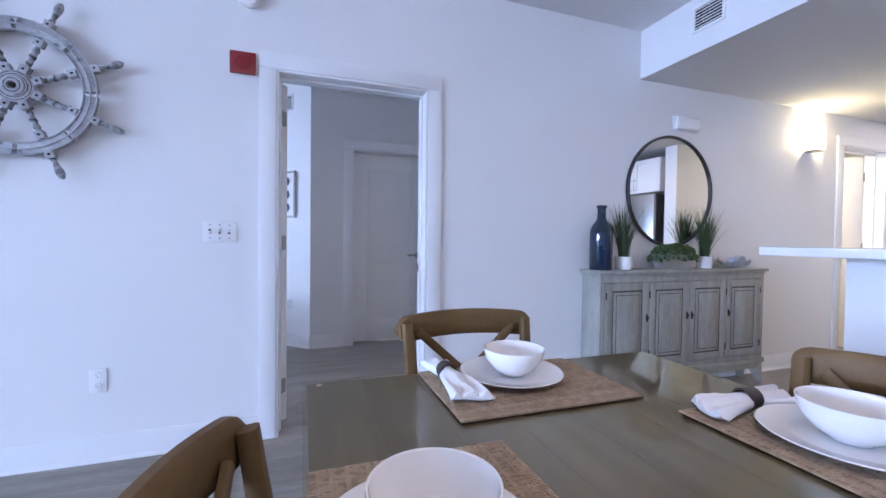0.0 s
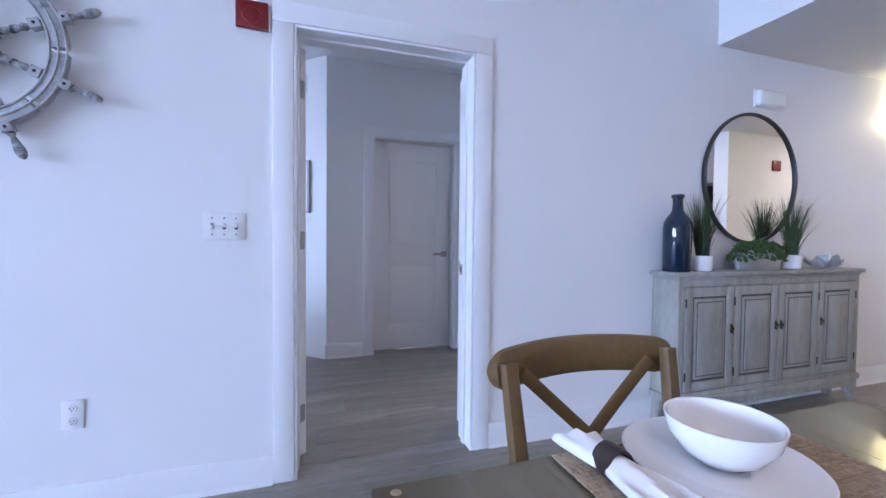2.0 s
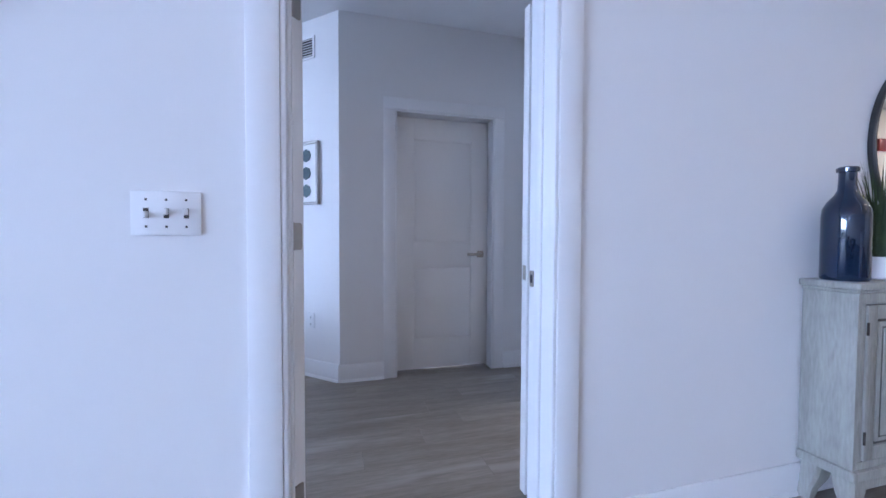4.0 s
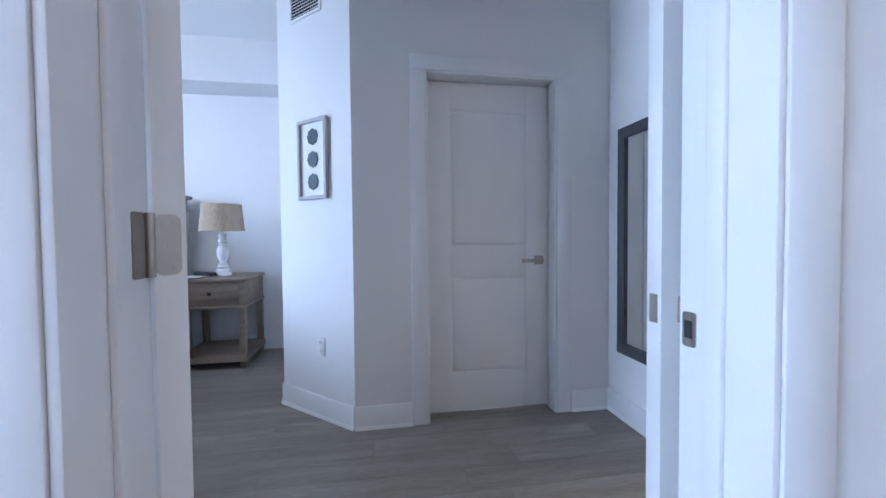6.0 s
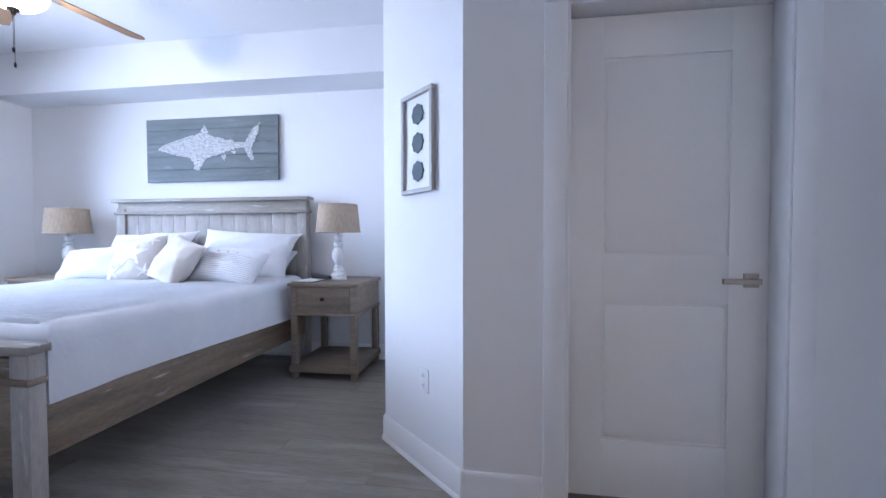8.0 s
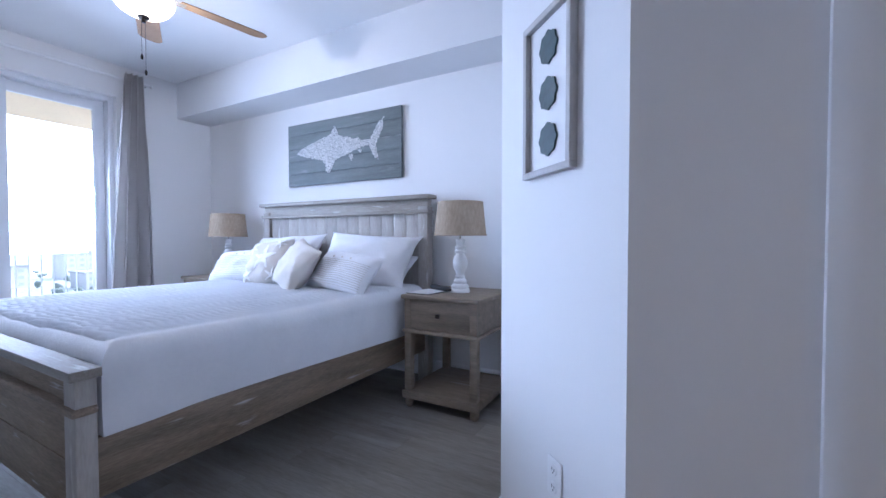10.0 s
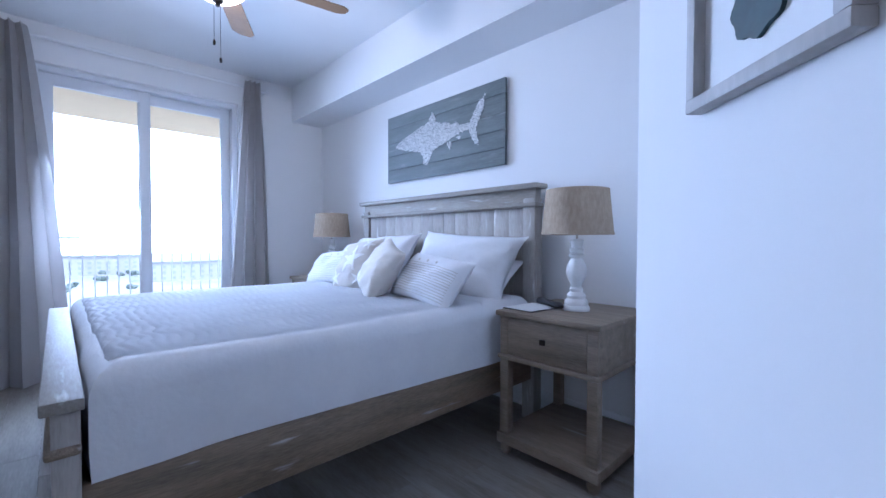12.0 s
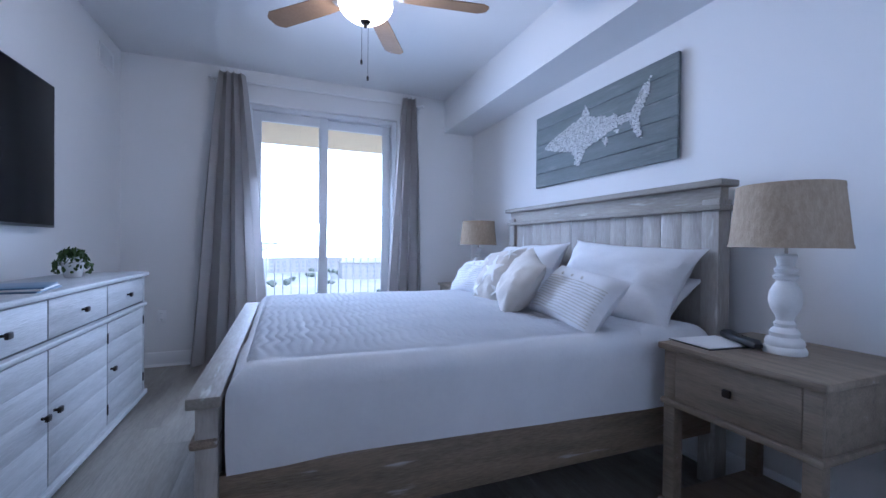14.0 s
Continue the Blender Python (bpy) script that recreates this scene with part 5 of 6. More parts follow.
striped_pillow(pose(-1.73, 3.06, ZB + 0.125, -38, 4, -8), 11.0, "white lumbar pillow with fine beige stripes and buttons")
striped_pillow(pose(-3.02, 3.14, ZB + 0.125, -36, -4, 6), 15.0, "white lumbar pillow with fine beige stripes and buttons")
sp = pillow("star_pillow", pose(-2.56, 3.08, ZB + 0.165, -27, -6, 6), 0.44, 0.42, 0.17, 21.0, CREAM, "beige square pillow with pale starfish pattern")
for cx, cz, sc_, rot in ((0.02, 0.02, 0.115, 0.3), (-0.14, 0.12, 0.06, 0.9), (0.13, -0.13, 0.06, 0.1), (-0.13, -0.12, 0.065, 0.5), (0.14, 0.14, 0.05, 1.2)):
    bm = bmesh.new()
    for k in range(5):
        a = rot + 2 * math.pi * k / 5
        pts = []
        for j in range(5):
            f = j / 4
            u, v = (cx + sc_ * f * math.cos(a)) / 0.22, (cz + sc_ * f * math.sin(a)) / 0.21
            th = 0.085 * (max(0, 1 - abs(u) ** 2.6) * max(0, 1 - abs(v) ** 2.6)) ** 0.55
            th *= 1 + noise.noise(Vector((u * 2.2 + 21.0, v * 2.2, 21.0))) * 0.26 + noise.noise(Vector((u * 6 + 21.0, v * 6, 3))) * 0.11
            pts.append((0.22 * u, -th - 0.001, 0.21 * v))
        tube(bm, pts, [sc_ * 0.24, sc_ * 0.22, sc_ * 0.18, sc_ * 0.13, sc_ * 0.05], 0.002, 6, up=(0, -1, 0))
    part("starfish", bm, STARFISH, sp, "pale starfish")
pillow("square_pillow", pose(-2.12, 2.98, ZB + 0.165, -32, 14, -24), 0.42, 0.40, 0.17, 31.0, CREAM, "plain beige square pillow leaning on the others")


def nightstand(m, label):
    """Front towards -y; x from -0.28 to 0.28."""
    r = thing("nightstand", m, label, "nightstand", "nightstands beside the bed")
    w, d, h = 0.27, 0.58, 0.765
    part("top", boxes((-w - 0.018, w + 0.018, -0.02, d + 0.01, h - 0.028, h), bev=0.006), NIGHTWOOD, r)
    part("case", boxes((-w, w, 0.02, d, 0.535, h - 0.029), bev=0.002), NIGHTWOOD, r)
    for sx in (-1, 1):
        part("case_stile", boxes((sx * w - (0.05 if sx > 0 else 0), sx * w + (0.05 if sx < 0 else 0), 0.0, 0.019, 0.535, h - 0.029), bev=0.002), NIGHTWOOD, r)
    dr = part("drawer", boxes((-w + 0.0515, w - 0.0515, -0.002, 0.018, 0.538, h - 0.031), bev=0.003), NIGHTWOOD, r)
    bm = boxes((-0.014, 0.014, -0.026, -0.012, 0.626, 0.654), bev=0.004)
    box(bm, -0.006, 0.006, -0.013, -0.001, 0.634, 0.646)
    part("knob", bm, BRONZE, dr, "dark square knob")
    part("waist_moulding", boxes((-w - 0.012, w + 0.012, -0.012, d + 0.006, 0.508, 0.534), bev=0.009), NIGHTWOOD, r)
    for sx in (-1, 1):
        for y0 in (0.0, d - 0.05):
            x0 = sx * w - (0.05 if sx > 0 else 0)
            part("leg", boxes((x0, x0 + 0.05, y0, y0 + 0.05, 0.115, 0.507), bev=0.003), NIGHTWOOD, r)
            bm = bmesh.new()
            lathe(bm, [(0, 0), (0.02, 0), (0.03, 0.018), (0.032, 0.04), (0.024, 0.058), (0, 0.06)], 16, (x0 + 0.025, y0 + 0.025, 0))
            part("foot", bm, NIGHTWOOD, r)
    part("shelf", boxes((-w - 0.012, w + 0.012, -0.014, d + 0.006, 0.06, 0.114), bev=0.006), NIGHTWOOD, r)
    return r


ns1 = nightstand(pose(-1.01, 3.165, 0), "weathered brown nightstand with one drawer and a low shelf")
ns2 = copy_thing(ns1, pose(-3.74, 3.20, 0))


def table_lamp(m):
    r = thing("table_lamp", m, "turned white table lamp with a burlap drum shade", "lamp", "lamps on the nightstands")
    bm = bmesh.new()
    prof = [(0, 0), (0.078, 0), (0.08, 0.012), (0.074, 0.024), (0.068, 0.028), (0.072, 0.040), (0.066, 0.054), (0.052, 0.062), (0.056, 0.078), (0.047, 0.09), (0.036, 0.098),
            (0.040, 0.112), (0.030, 0.124), (0.034, 0.14), (0.052, 0.168), (0.060, 0.20), (0.056, 0.235), (0.040, 0.262), (0.030, 0.275), (0.044, 0.285), (0.046, 0.293),
            (0.032, 0.302), (0.041, 0.312), (0.043, 0.320), (0.030, 0.330), (0.032, 0.345), (0.040, 0.368), (0.036, 0.376), (0, 0.378)]
    lathe(bm, [(0.87 * q, z) for q, z in prof], 36)
    part("base", bm, LAMPWHITE, r)
    part("stem", tube(bmesh.new(), [(0, 0, 0.376), (0, 0, 0.64)], 0.006, 0.006), NICKEL, r)
    bm = bmesh.new()
    lathe(bm, [(0.184, 0.400), (0.160, 0.634), (0.1575, 0.634), (0.1815, 0.400), (0.184, 0.400)], 56)
    sd = part("shade", bm, SHADE, r, "tan burlap drum shade")
    for rr, z in ((0.185, 0.400), (0.161, 0.624)):
        bm = bmesh.new()
        lathe(bm, [(rr - 0.003, z), (rr + 0.0012, z), (rr, z + 0.012), (rr - 0.004, z + 0.012)], 56)
        part("shade_binding", bm, SHADE, sd)
    bm = bmesh.new()
    for k in range(3):
        a = 2 * math.pi * k / 3
        tube(bm, [(0, 0, 0.630), (0.158 * math.cos(a), 0.158 * math.sin(a), 0.630)], 0.002, 0.002, 6)
    part("spider", bm, NICKEL, sd)
    bm = bmesh.new()
    lathe(bm, [(0, 0.635), (0.008, 0.635), (0.012, 0.648), (0.006, 0.658), (0, 0.66)], 14)
    part("finial", bm, LAMPWHITE, r)
    return r


l1 = table_lamp(pose(-1.0, 3.455, 0.765))
l2 = copy_thing(l1, pose(-3.73, 3.50, 0.765))

nt = thing("notepad", pose(-1.21, 3.33, 0.7655, 0, 0, -6), "white sheets in a black folder on the nightstand", "papers")
part("folder", boxes((-0.085, 0.115, -0.12, 0.14, 0.0, 0.004), bev=0.001), BLACK, nt, "thin black folder")
part("sheet", boxes((-0.08, 0.105, -0.115, 0.13, 0.0045, 0.006)), PAPER, nt, "white sheets")
rc = thing("remote_control", pose(-1.14, 3.42, 0.7725, 0, 0, -28), "black remote control lying on the nightstand", "remote control")
bm = bmesh.new()
tube(bm, [(-0.115, 0, 0.016), (-0.09, 0, 0.019), (0.0, 0, 0.016), (0.09, 0, 0.018), (0.115, 0, 0.013)], [0.018, 0.028, 0.024, 0.028, 0.018], [0.010, 0.019, 0.014, 0.017, 0.009], 14, power=3)
part("case", bm, BLACK, rc)
for k in range(5):
    for j in (-1, 0, 1):
        part("button", boxes((-0.05 + 0.022 * k - 0.005, -0.05 + 0.022 * k + 0.005, 0.011 * j - 0.003, 0.011 * j + 0.003, 0.026, 0.0325), bev=0.001), GREYDARK, rc)


def shark_picture():
    W, Hh = 1.395, 0.615
    r = thing("shark_plaque", pose(-2.41, YB - 0.002, 1.976), "grey-blue plank wall art with a white shell shark", "wall art")
    n = 5
    hs = [0.110, 0.135, 0.120, 0.130, 0.120]
    z = Hh / 2
    for k in range(n):
        part("board", boxes((-W / 2, W / 2, -0.035, -0.012, z - hs[k] + 0.0015, z - 0.0015), bev=0.003), PICBOARD, r)
        z -= hs[k]
    for x in (-0.5, 0.5):
        part("batten", boxes((x - 0.03, x + 0.03, -0.012, 0, -Hh / 2 + 0.03, Hh / 2 - 0.03)), PICBOARD, r)

    def half(t):
        """Half depth of the body at t, from the pointed snout 0 to the tail's root 1."""
        if t < 0.46:
            return 0.120 * (t / 0.46) ** 0.75
        f = (t - 0.46) / 0.54
        return 0.120 - 0.094 * f * f * (3 - 2 * f)

    fins = (((-0.15, 0.10), (-0.065, 0.237), (-0.045, 0.20), (-0.01, 0.14), (0.08, 0.08)), ((-0.215, -0.08), (-0.17, -0.15), (-0.18, -0.185), (-0.125, -0.205), (-0.085, -0.14), (-0.05, -0.09)),
            ((0.11, -0.06), (0.145, -0.125), (0.175, -0.06)), ((0.18, 0.06), (0.215, 0.098), (0.25, 0.05)), ((0.22, -0.02), (0.245, -0.06), (0.28, -0.02)),
            ((0.34, 0.0), (0.365, 0.06), (0.42, 0.14), (0.46, 0.195), (0.515, 0.23), (0.508, 0.15), (0.47, 0.075), (0.425, 0.01)),
            ((0.34, 0.04), (0.42, 0.03), (0.44, -0.06), (0.46, -0.15), (0.405, -0.10), (0.365, -0.025)))

    def within(x, z):
        u = (x + 0.572) / 0.93
        if 0 <= u <= 1 and abs(z - 0.02 - 0.01 * u) < half(u):
            return True
        for f in fins:
            c = False
            for i in range(len(f)):
                (ax, az), (bx, bz) = f[i], f[i - 1]
                if (az > z) != (bz > z) and x < (bx - ax) * (z - az) / (bz - az) + ax:
                    c = not c
            if c:
                return True
        return False

    rnd = random.Random(5)
    bm = bmesh.new()
    s = 0.0135
    x = -0.58
    while x < 0.58:
        z = -0.22
        while z < 0.26:
            px, pz = x + rnd.uniform(-0.003, 0.003), z + rnd.uniform(-0.003, 0.003)
            if within(px, pz):
                M = Matrix.Translation((px, -0.039 + rnd.uniform(-0.001, 0.001), pz)) @ Euler((rnd.uniform(-0.25, 0.25), rnd.uniform(0, 3.1), rnd.uniform(-0.25, 0.25))).to_matrix().to_4x4()
                q = s * rnd.uniform(0.7, 1.1)
                vs = bmesh.ops.create_cube(bm, size=1.0, matrix=M @ Matrix.Diagonal((q, 0.006, q * rnd.uniform(0.6, 1), 1)))
            z += s
        x += s
    ob = part("shell_mosaic", bm, CHIPS, r, "white shell chips in the shape of a shark")
    tagged(ob, kind="stuff")


shark_picture()


def ceiling_fan():
    cx, cy = -2.29, 2.08
    r = thing("ceiling_fan", pose(cx, cy, 0), "five-blade ceiling fan with a lit glass bowl", "ceiling fan")
    bm = bmesh.new()
    lathe(bm, [(0, H_BED), (0.075, H_BED), (0.07, H_BED - 0.03), (0.045, H_BED - 0.06), (0.016, H_BED - 0.065), (0.016, 2.72), (0, 2.72)], 28)
    part("canopy", bm, NICKEL, r)
    bm = bmesh.new()
    lathe(bm, [(0, 2.72), (0.06, 2.72), (0.115, 2.70), (0.13, 2.66), (0.13, 2.60), (0.11, 2.565), (0.075, 2.55), (0.072, 2.52), (0, 2.52)], 36)
    part("motor", bm, NICKEL, r)
    bm = bmesh.new()
    prof = [(0.075, 2.52), (0.145, 2.505)]
    for k in range(1, 9):
        a = math.pi / 2 * k / 8
        prof.append((0.15 * math.cos(a) + 0.002, 2.495 - 0.115 * math.sin(a)))
    lathe(bm, prof, 36)
    part("light_bowl", bm, OPAL, r, "lit frosted glass bowl")
    bm = bmesh.new()
    lathe(bm, [(0, 2.384), (0.03, 2.384), (0.026, 2.372), (0.012, 2.368), (0.010, 2.35), (0, 2.348)], 18)
    part("finial", bm, BRONZE, r, "dark finial")
    for k in range(5):
        a = 80 + 72 * k
        bm = bmesh.new()
        tube(bm, [(0.10, 0, 2.565), (0.17, 0, 2.532), (0.21, 0, 2.530)], [0.02, 0.016, 0.03], 0.006, 8)
        b = part("blade_arm", bm, NICKEL, r, m=pose(0, 0, 0, 0, 0, a))
        bm = bmesh.new()
        out = [(0.18, -0.052), (0.30, -0.062), (0.655, -0.070), (0.685, -0.050), (0.70, -0.03), (0.70, 0.03), (0.685, 0.050), (0.655, 0.070), (0.30, 0.062), (0.18, 0.052)]
        prism(bm, out, -0.003, 0.003)
        part("blade", bm, FANBLADE, r, "pale maple fan blade", m=pose(0, 0, 2.535, 0, 0, a) @ pose(0, 0, 0, 11, 0, 0))
    for dx, dy, z in ((0.03, -0.025, 2.16), (-0.025, 0.02, 2.10)):
        bm = bmesh.new()
        tube(bm, [(dx, dy, 2.50), (dx, dy, z)], 0.0012, 0.0012, 6)
        c = part("pull_chain", bm, BRONZE, r)
        bm = bmesh.new()
        lathe(bm, [(0, z - 0.03), (0.006, z - 0.026), (0.007, z - 0.01), (0.003, z), (0, z)], 12, (dx, dy, 0))
        part("pull_knob", bm, BRONZE, c, "dark pull knob")
    lamp("fan_light", "POINT", pose(cx, cy, 2.455), 42, (1.0, 0.85, 0.66), radius=0.045)


ceiling_fan()


# ---- sliding door, curtains, balcony ----
def sliding_door():
    y0, y1, zt = 1.32, 2.85, 2.55
    r = tagged(new("window_1"), "white sliding glass door to a balcony", "sliding door", "", "structure")
    xf = XW - 0.14
    part("window_frame", boxes((xf - 0.06, xf + 0.08, y0, y0 + 0.045, 0, zt), (xf - 0.06, xf + 0.08, y1 - 0.045, y1, 0, zt), (xf - 0.06, xf + 0.08, y0 + 0.045, y1 - 0.045, zt - 0.045, zt),
                               (xf - 0.06, xf + 0.08, y0 + 0.045, y1 - 0.045, 0, 0.04), bev=0.003), ALU, r)
    ym = (y0 + y1) / 2 - 0.02
    for a, b, x in ((y0 + 0.046, ym + 0.045, xf + 0.015), (ym - 0.045, y1 - 0.046, xf - 0.03)):
        s = 0.085
        p = part("sash", boxes((x - 0.02, x + 0.02, a, a + s, 0.042, zt - 0.047), (x - 0.02, x + 0.02, b - s, b, 0.042, zt - 0.047),
                               (x - 0.02, x + 0.02, a + s, b - s, 0.042, 0.15), (x - 0.02, x + 0.02, a + s, b - s, zt - 0.14, zt - 0.047), bev=0.003), ALU, r)
        g = part("pane", boxes((x - 0.004, x + 0.004, a + s - 0.005, b - s + 0.005, 0.145, zt - 0.135)), GLASS, p, "clear glass pane")
        g.visible_shadow = False
    return r


sliding_door()
xf_l = XL - 0.14
# Added, unseen: an opening at an assumed place for the living room daylight.
lw = tagged(new("window_2"), "unseen wide sliding glass door added for the living room's daylight", "sliding door", "", "structure")
part("window_frame", boxes((xf_l - 0.06, xf_l + 0.06, -6.4, -6.34, 0, 2.45), (xf_l - 0.06, xf_l + 0.06, -1.86, -1.8, 0, 2.45), (xf_l - 0.06, xf_l + 0.06, -6.34, -1.86, 2.39, 2.45),
                           (xf_l - 0.06, xf_l + 0.06, -4.15, -4.05, 0, 2.39), bev=0.003), ALU, lw)
for a, b in ((-6.34, -4.15), (-4.05, -1.86)):
    g = part("pane", boxes((xf_l - 0.004, xf_l + 0.004, a, b, 0.02, 2.39)), GLASS, lw)
    g.visible_shadow = False


def curtain(top0, top1, bot0, bot1, seed, label):
    """A pleated panel hung from z 2.755 to the floor."""
    r = thing("curtain", pose(0, 0, 0), label, "curtain", "curtains at the sliding door")
    bm = bmesh.new()
    nu, nv = 110, 40
    rows = []
    for j in range(nv + 1):
        f = j / nv
        z = 2.765 - 2.755 * f
        g = f ** 0.8
        a, b = top0 + (bot0 - top0) * g, top1 + (bot1 - top1) * g
        row = []
        for i in range(nu + 1):
            u = i / nu
            ph = u * 2 * math.pi * 3.6 + seed + 0.9 * noise.noise(Vector((u * 3, f * 1.2, seed)))
            amp = 0.048 + 0.024 * f * (0.6 + 0.8 * abs(noise.noise(Vector((u * 4, f, seed + 2)))))
            y = a + (b - a) * u + 0.012 * math.sin(2 * ph) + 0.02 * f * noise.noise(Vector((u * 5, f * 2, seed)))
            x = XW + 0.135 + amp * math.sin(ph) + 0.01 * noise.noise(Vector((u * 9, f * 6, seed)))
            row.append(bm.verts.new((max(x, XW + 0.012), y, z)))
        rows.append(row)
    for p, q in zip(rows, rows[1:]):
        for i in range(nu):
            bm.faces.new((p[i], p[i + 1], q[i + 1], q[i]))
    bmesh.ops.solidify(bm, geom=bm.faces[:], thickness=0.002)
    part("panel", bm, CURTAIN, r)
    return r


curtain(1.095, 1.305, 0.87, 1.545, 0.4, "grey linen curtain panel drawn aside and spreading to the floor")
curtain(2.875, 3.035, 2.665, 3.15, 2.0, "grey linen curtain panel drawn aside and spreading to the floor")
rod = thing("curtain_rod", pose(0, 0, 0), "white curtain rod above the sliding door", "curtain rod")
part("pole", tube(bmesh.new(), [(XW + 0.085, 1.02, 2.715), (XW + 0.085, 3.12, 2.715)], 0.0125, 0.0125, 14), PLASTIC, rod)
for y in (1.02, 3.12):
    bm = bmesh.new()
    bmesh.ops.create_uvsphere(bm, u_segments=14, v_segments=10, radius=0.02, matrix=Matrix.Translation((XW + 0.085, y, 2.715)))
    part("finial", bm, PLASTIC, rod)
for y in (1.05, 3.09):
    part("bracket", boxes((XW, XW + 0.085, y - 0.008, y + 0.008, 2.70, 2.712), (XW, XW + 0.006, y - 0.02, y + 0.02, 2.66, 2.75), bev=0.002), PLASTIC, rod)

structure("balcony_floor", boxes((-6.25, XW - 0.2, 0.15, 4.4, -0.25, -0.03)), CONCRETE, "pale concrete balcony floor", "balcony")
structure("balcony_ceiling", boxes((-6.15, XW - 0.2, 0.15, 4.4, 2.525, 2.80)), STUCCO, "cream stucco balcony ceiling", "balcony")
rl = thing("balcony_railing", pose(-6.12, 0, 0), "pale metal balcony railing with slim balusters", "railing")
part("top_rail", boxes((-0.025, 0.025, 0.2, 4.3, 1.14, 1.165), bev=0.004), ALU, rl)
part("bottom_rail", boxes((-0.018, 0.018, 0.2, 4.3, 0.07, 0.10), bev=0.003), ALU, rl)
bal = mesh_of("baluster", boxes((-0.006, 0.006, -0.006, 0.006, 0.10, 1.14)), ALU)
for k in range(37):
    ob = new("baluster", bal)
    ob.parent, ob.location = rl, (0, 0.26 + 0.108 * k, 0)
for k in range(5):
    part("post", boxes((-0.022, 0.022, 0.2 + 1.01 * k, 0.244 + 1.01 * k, -0.03, 1.14), bev=0.003), ALU, rl)

structure("ground", boxes((-4000, 2000, -3500, 3500, -24.2, -24)), LAND, "flat built-up land far below", "ground")
# Glowing sheet stands in for the blown-out sky and brightens the balcony.
GLARE = glow("glowing_sky_sheet", (0.90, 0.95, 1.0), 7.0)
structure("backdrop", boxes((-3602, -3600, -3500, 3500, -24, 2600)), GLARE, "glowing backdrop sheet standing in for the bright sky", "sky")
rnd = random.Random(21)
BLDG = mat("far_facade", (0.70, 0.68, 0.65), (0.62, 0.60, 0.57), 0.9, scale=0.2, bump=0.0)
# Pane colour lifted towards the facade; distance haze is painted in.
PANE = mat("hazed_far_window", (0.58, 0.61, 0.64), (0.53, 0.56, 0.59), 0.2, scale=0.5, bump=0.0)
for bx, by, bw, bd, bh in ((-330, 140, 70, 22, 17), (-300, 60, 40, 20, 11), (-420, 215, 90, 25, 14), (-260, 105, 30, 18, 8), (-380, 20, 60, 22, 13), (-240, 165, 34, 18, 9)):
    r = thing("apartment_building", pose(bx, by, -24), "pale distant building with rows of windows", "building", "far buildings")
    part("wall", boxes((-bd / 2, bd / 2, -bw / 2, bw / 2, 0, bh)), BLDG, r)
    part("roof", boxes((-bd / 2 - 0.6, bd / 2 + 0.6, -bw / 2 - 0.6, bw / 2 + 0.6, bh, bh + 0.8)), CONCRETE, r)
    win = mesh_of("window", boxes((-0.1, 0.1, -1.0, 1.0, -0.8, 0.8)), PANE)
    for fl_ in range(int(bh // 3.4)):
        for k in range(int(bw // 5)):
            ob = new("window", win)
            ob.parent, ob.location = r, (bd / 2, -bw / 2 + 2.5 + 5 * k, 2 + 3.4 * fl_)
# Foliage colour is paled to carry the distance haze.
TREE = mat("hazed_far_foliage", (0.32, 0.36, 0.31), (0.26, 0.30, 0.25), 0.9, scale=0.6, bump=0.0)
bm = bmesh.new()
for k in range(230):
    x, y = rnd.uniform(-420, -150), rnd.uniform(-60, 260)
    if noise.noise(Vector((x * 0.02, y * 0.03, 4))) < -0.05:
        continue
    s = rnd.uniform(0.9, 2.4)
    for q in range(3):
        M = Matrix.Translation((x + rnd.uniform(-s, s), y + rnd.uniform(-s, s), -24 + s * rnd.uniform(0.6, 1.3))) @ Matrix.Diagonal((s, s * rnd.uniform(0.7, 1.2), s * 0.8, 1))
        bmesh.ops.create_icosphere(bm, subdivisions=1, radius=1.0, matrix=M)
for v in bm.verts:
    v.co += Vector((rnd.uniform(-0.5, 0.5), rnd.uniform(-0.5, 0.5), rnd.uniform(-0.5, 0.5)))
solid("far_trees", bm, TREE, "belt of distant green trees with haze in their colour", "trees", "stuff")


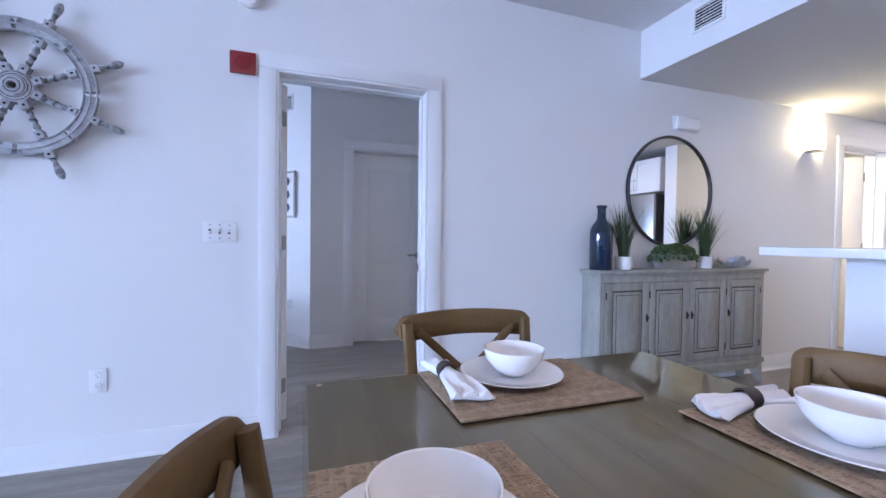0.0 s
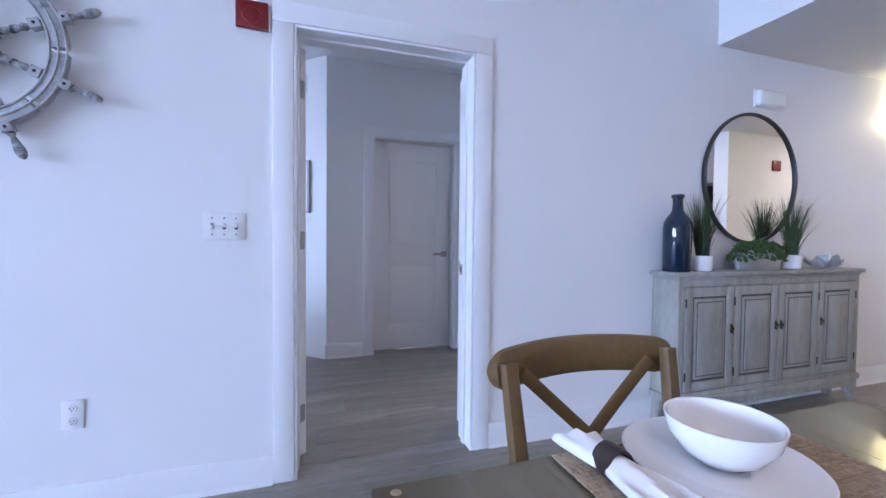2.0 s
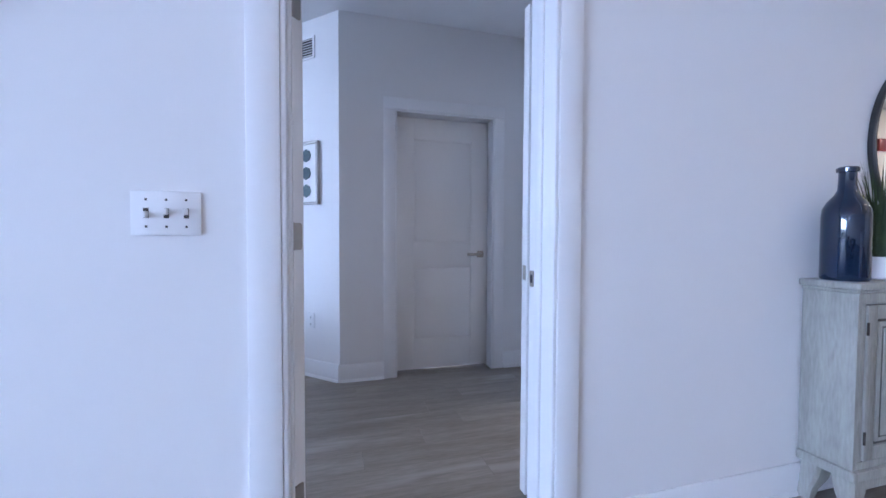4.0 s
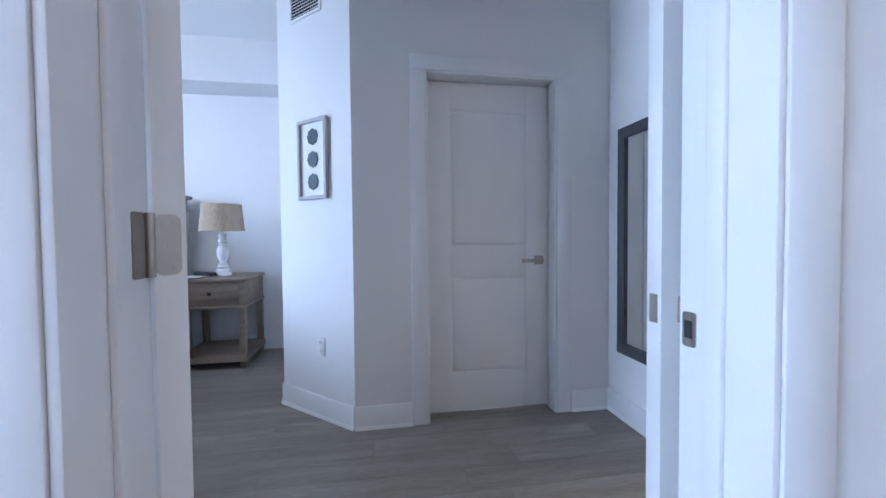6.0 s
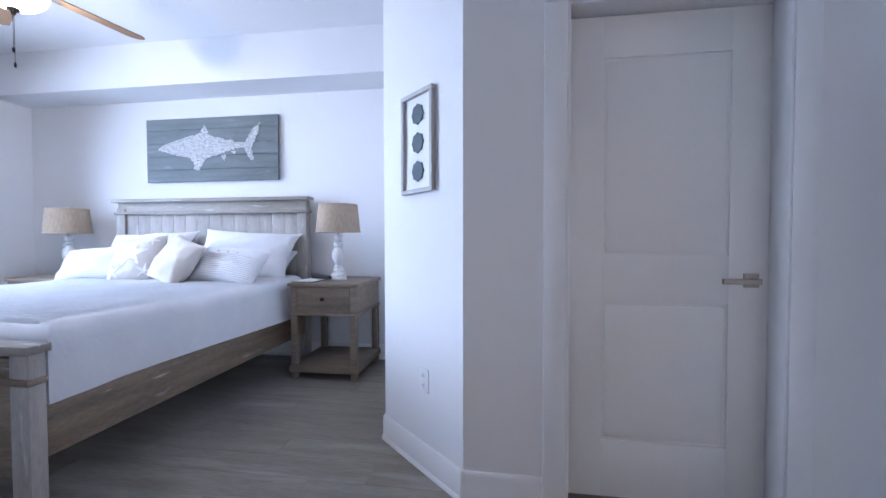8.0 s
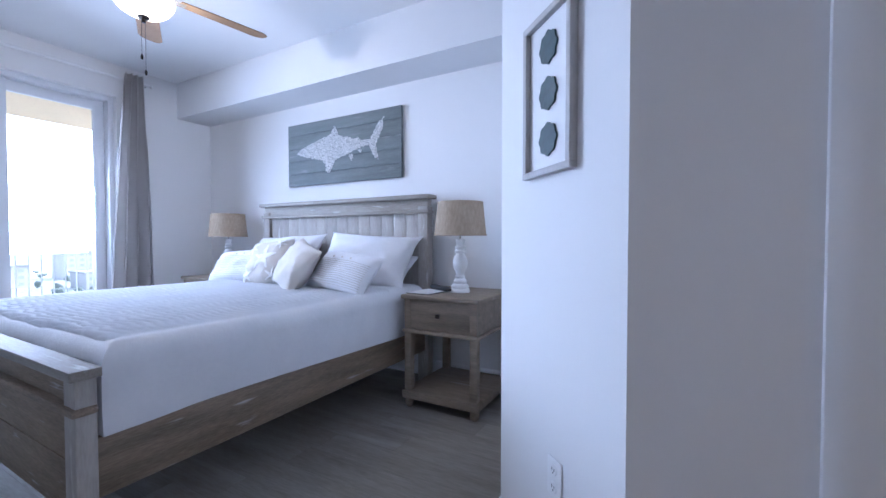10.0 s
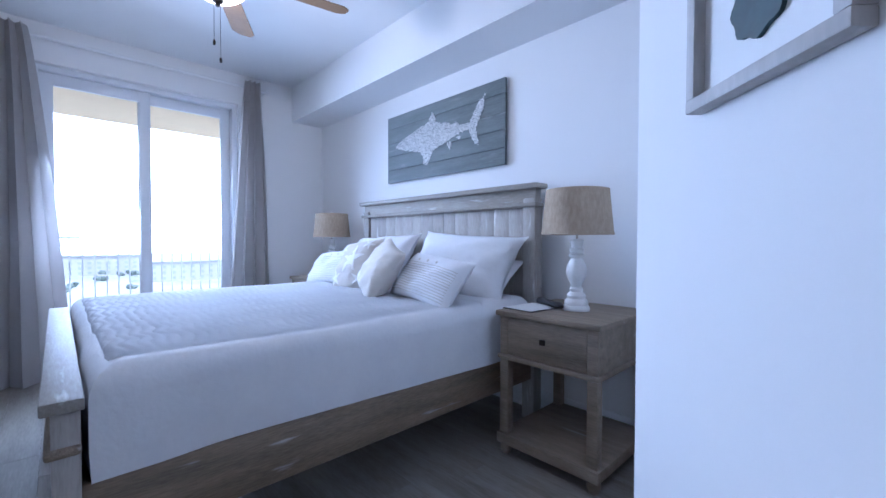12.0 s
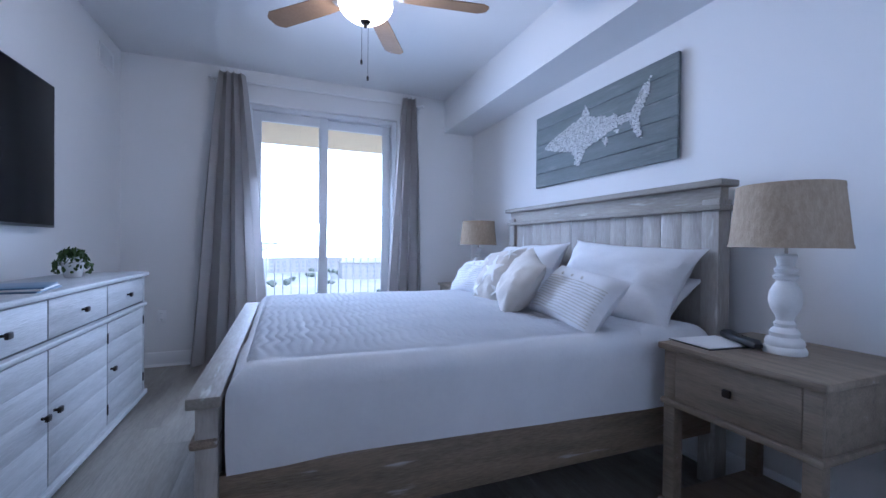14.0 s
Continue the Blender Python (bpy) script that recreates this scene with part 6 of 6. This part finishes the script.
# ---- dresser wall ----
def dresser():
    x0, x1, yb, yf, h = -3.56, -1.60, YT + 0.004, 0.735, 0.94
    r = thing("dresser", pose(0, 0, 0), "white washed wooden dresser with three drawers over three doors", "dresser")
    part("top", boxes((x0 - 0.02, x1 + 0.02, yb, yf + 0.022, h - 0.028, h), bev=0.006), WHITEWOOD, r)
    part("body", boxes((x0, x1, yb, yf - 0.02, 0.09, h - 0.029)), WHITEWOOD, r)
    for a, b in ((x0, x0 + 0.035), (x1 - 0.035, x1)):
        part("stile", boxes((a, b, yf - 0.019, yf, 0.09, h - 0.029), bev=0.002), WHITEWOOD, r)
    part("waist_moulding", boxes((x0 - 0.012, x1 + 0.012, yb, yf + 0.014, 0.695, 0.722), bev=0.008), WHITEWOOD, r)
    part("plinth", boxes((x0 - 0.015, x1 + 0.015, yb, yf + 0.016, 0.055, 0.088), bev=0.006), WHITEWOOD, r)
    w = (x1 - x0 - 0.07) / 3
    for k in range(3):
        a, b = x0 + 0.035 + k * w + 0.005, x0 + 0.035 + (k + 1) * w - 0.005
        # Dark sheet behind the fronts imitates the shade in their gaps.
        part("gap", boxes((a - 0.005, b + 0.005, yf - 0.0195, yf - 0.012, 0.722, h - 0.029), (a - 0.005, b + 0.005, yf - 0.0195, yf - 0.012, 0.09, 0.694)), GREYDARK, r, "dark sheet standing in for shade round the fronts")
        d = part("drawer", boxes((a, b, yf - 0.012, yf, 0.735, h - 0.036), bev=0.003), WHITEWOOD, r)
        m = (a + b) / 2
        bm = boxes((m - 0.017, m + 0.017, yf + 0.016, yf + 0.03, 0.803, 0.829), bev=0.004)
        box(bm, m - 0.006, m + 0.006, yf, yf + 0.017, 0.811, 0.821)
        part("knob", bm, BRONZE, d, "dark square knob")
        d = tagged(new("door"), "")
        d.parent = r
        nb = 5
        zz = (0.688 - 0.098) / nb
        for q in range(nb):
            part("door_board", boxes((a, b, yf - 0.012, yf, 0.098 + q * zz + 0.0003, 0.098 + (q + 1) * zz - 0.0003), bev=0.0007), WHITEWOOD, d)
        kx = b - 0.045 if k == 0 else (b - 0.045 if k == 1 else a + 0.045)
        bm = boxes((kx - 0.017, kx + 0.017, yf + 0.016, yf + 0.03, 0.40, 0.426), bev=0.004)
        box(bm, kx - 0.006, kx + 0.006, yf, yf + 0.017, 0.408, 0.418)
        part("knob", bm, BRONZE, d, "dark square knob")
        hx = a - 0.003 if k < 2 else b + 0.003
        for hz in (0.19, 0.60):
            part("hinge", boxes((hx - 0.006, hx + 0.006, yf + 0.0005, yf + 0.006, hz - 0.03, hz + 0.03), bev=0.001), BRONZE, d, "dark hinge")
    for fx in (x0 + 0.05, x1 - 0.05):
        for fy in (yb + 0.05, yf - 0.05):
            bm = bmesh.new()
            lathe(bm, [(0, 0), (0.022, 0), (0.034, 0.03), (0.03, 0.055), (0, 0.055)], 16, (fx, fy, 0))
            part("foot", bm, WHITEWOOD, r)


dresser()

tv = thing("television", pose(0, 0, 0), "large black flat television mounted on the wall", "television")
part("bezel", boxes((-3.225, -1.775, YT + 0.035, YT + 0.062, 1.235, 2.095), bev=0.004), BLACK, tv)
part("screen", boxes((-3.217, -1.783, YT + 0.0615, YT + 0.064, 1.25, 2.087)), SCREEN, tv, "dark glossy screen")
part("wall_bracket", boxes((-2.7, -2.3, YT, YT + 0.034, 1.5, 1.85)), BLACK, tv)

fp = thing("potted_fern", pose(-3.10, 0.50, 0.94), "small bushy green plant in a pale pot", "plant")
bm = bmesh.new()
lathe(bm, [(0, 0), (0.038, 0), (0.043, 0.006), (0.055, 0.085), (0.057, 0.09), (0.052, 0.09), (0.048, 0.075), (0, 0.075)], 24)
part("pot", bm, PORCELAIN, fp, "small pale pot")
rnd = random.Random(9)
bm = bmesh.new()
for k in range(260):
    a, e = rnd.uniform(0, 6.283), rnd.random()
    c = Vector((0.125 * math.cos(a) * e ** 0.5, 0.085 * math.sin(a) * e ** 0.5, 0.155 - 0.115 * e ** 2 + rnd.uniform(-0.03, 0.02)))
    s = rnd.uniform(0.010, 0.018)
    M = Matrix.Translation(c) @ Euler((rnd.uniform(0, 6), rnd.uniform(0, 6), rnd.uniform(0, 6))).to_matrix().to_4x4() @ Matrix.Diagonal((s, s * 0.55, s * 0.18, 1))
    bmesh.ops.create_icosphere(bm, subdivisions=1, radius=1.0, matrix=M)
part("leaves", bm, MOSS, fp, "dense small green leaves")

mg = thing("magazines", pose(-2.33, 0.60, 0.94, 0, 0, 6), "short stack of blue and white magazines", "magazines")
MAGBLUE = mat("printed_blue_cover", (0.16, 0.26, 0.38), (0.10, 0.17, 0.27), 0.35, scale=9, bump=0.0)
for k in range(3):
    part("magazine", boxes((-0.14, 0.14, -0.11, 0.11, 0.008 * k, 0.008 * k + 0.007), bev=0.001), MAGBLUE if k % 2 == 0 else PAPER, mg, m=pose(0, 0, 0, 0, 0, 4 * k))


# ---- floor planks ----
def planks():
    fl = bpy.data.objects["floor"]
    W, L, T = 0.181, 1.22, 0.012
    meshes = []
    for k in range(6):
        bm = boxes((0.0006, L - 0.0006, 0.0004, W - 0.0004, -T, 0.0), bev=0.0007)
        meshes.append(mesh_of("plank", bm, PLANK, smooth=False))
    rnd = random.Random(12)
    near, rest = 0, bmesh.new()
    y = -6.95
    while y < 3.9:
        off = rnd.uniform(0, L)
        x = XL - off
        while x < 7.9:
            inside = -3.35 < x < 2.3 and -2.9 < y < 3.75
            if inside and near < 300:
                ob = new("plank", meshes[rnd.randrange(6)])
                ob.parent = fl
                ob.location = (x, y, -0.0005 * rnd.random())
                near += 1
            else:
                x0, x1 = max(x, (XL if y < 0 else XW) - 0.15), min(x + L, 7.95)
                if x1 - x0 > 0.05:
                    box(rest, x0 + 0.0006, x1 - 0.0006, y + 0.0004, y + W - 0.0004, -T, -0.0005 * rnd.random())
            x += L
        y += W
    ob = part("far_planks", rest, PLANK, fl, "grey-brown vinyl planks")
    tagged(ob, kind="stuff")


planks()
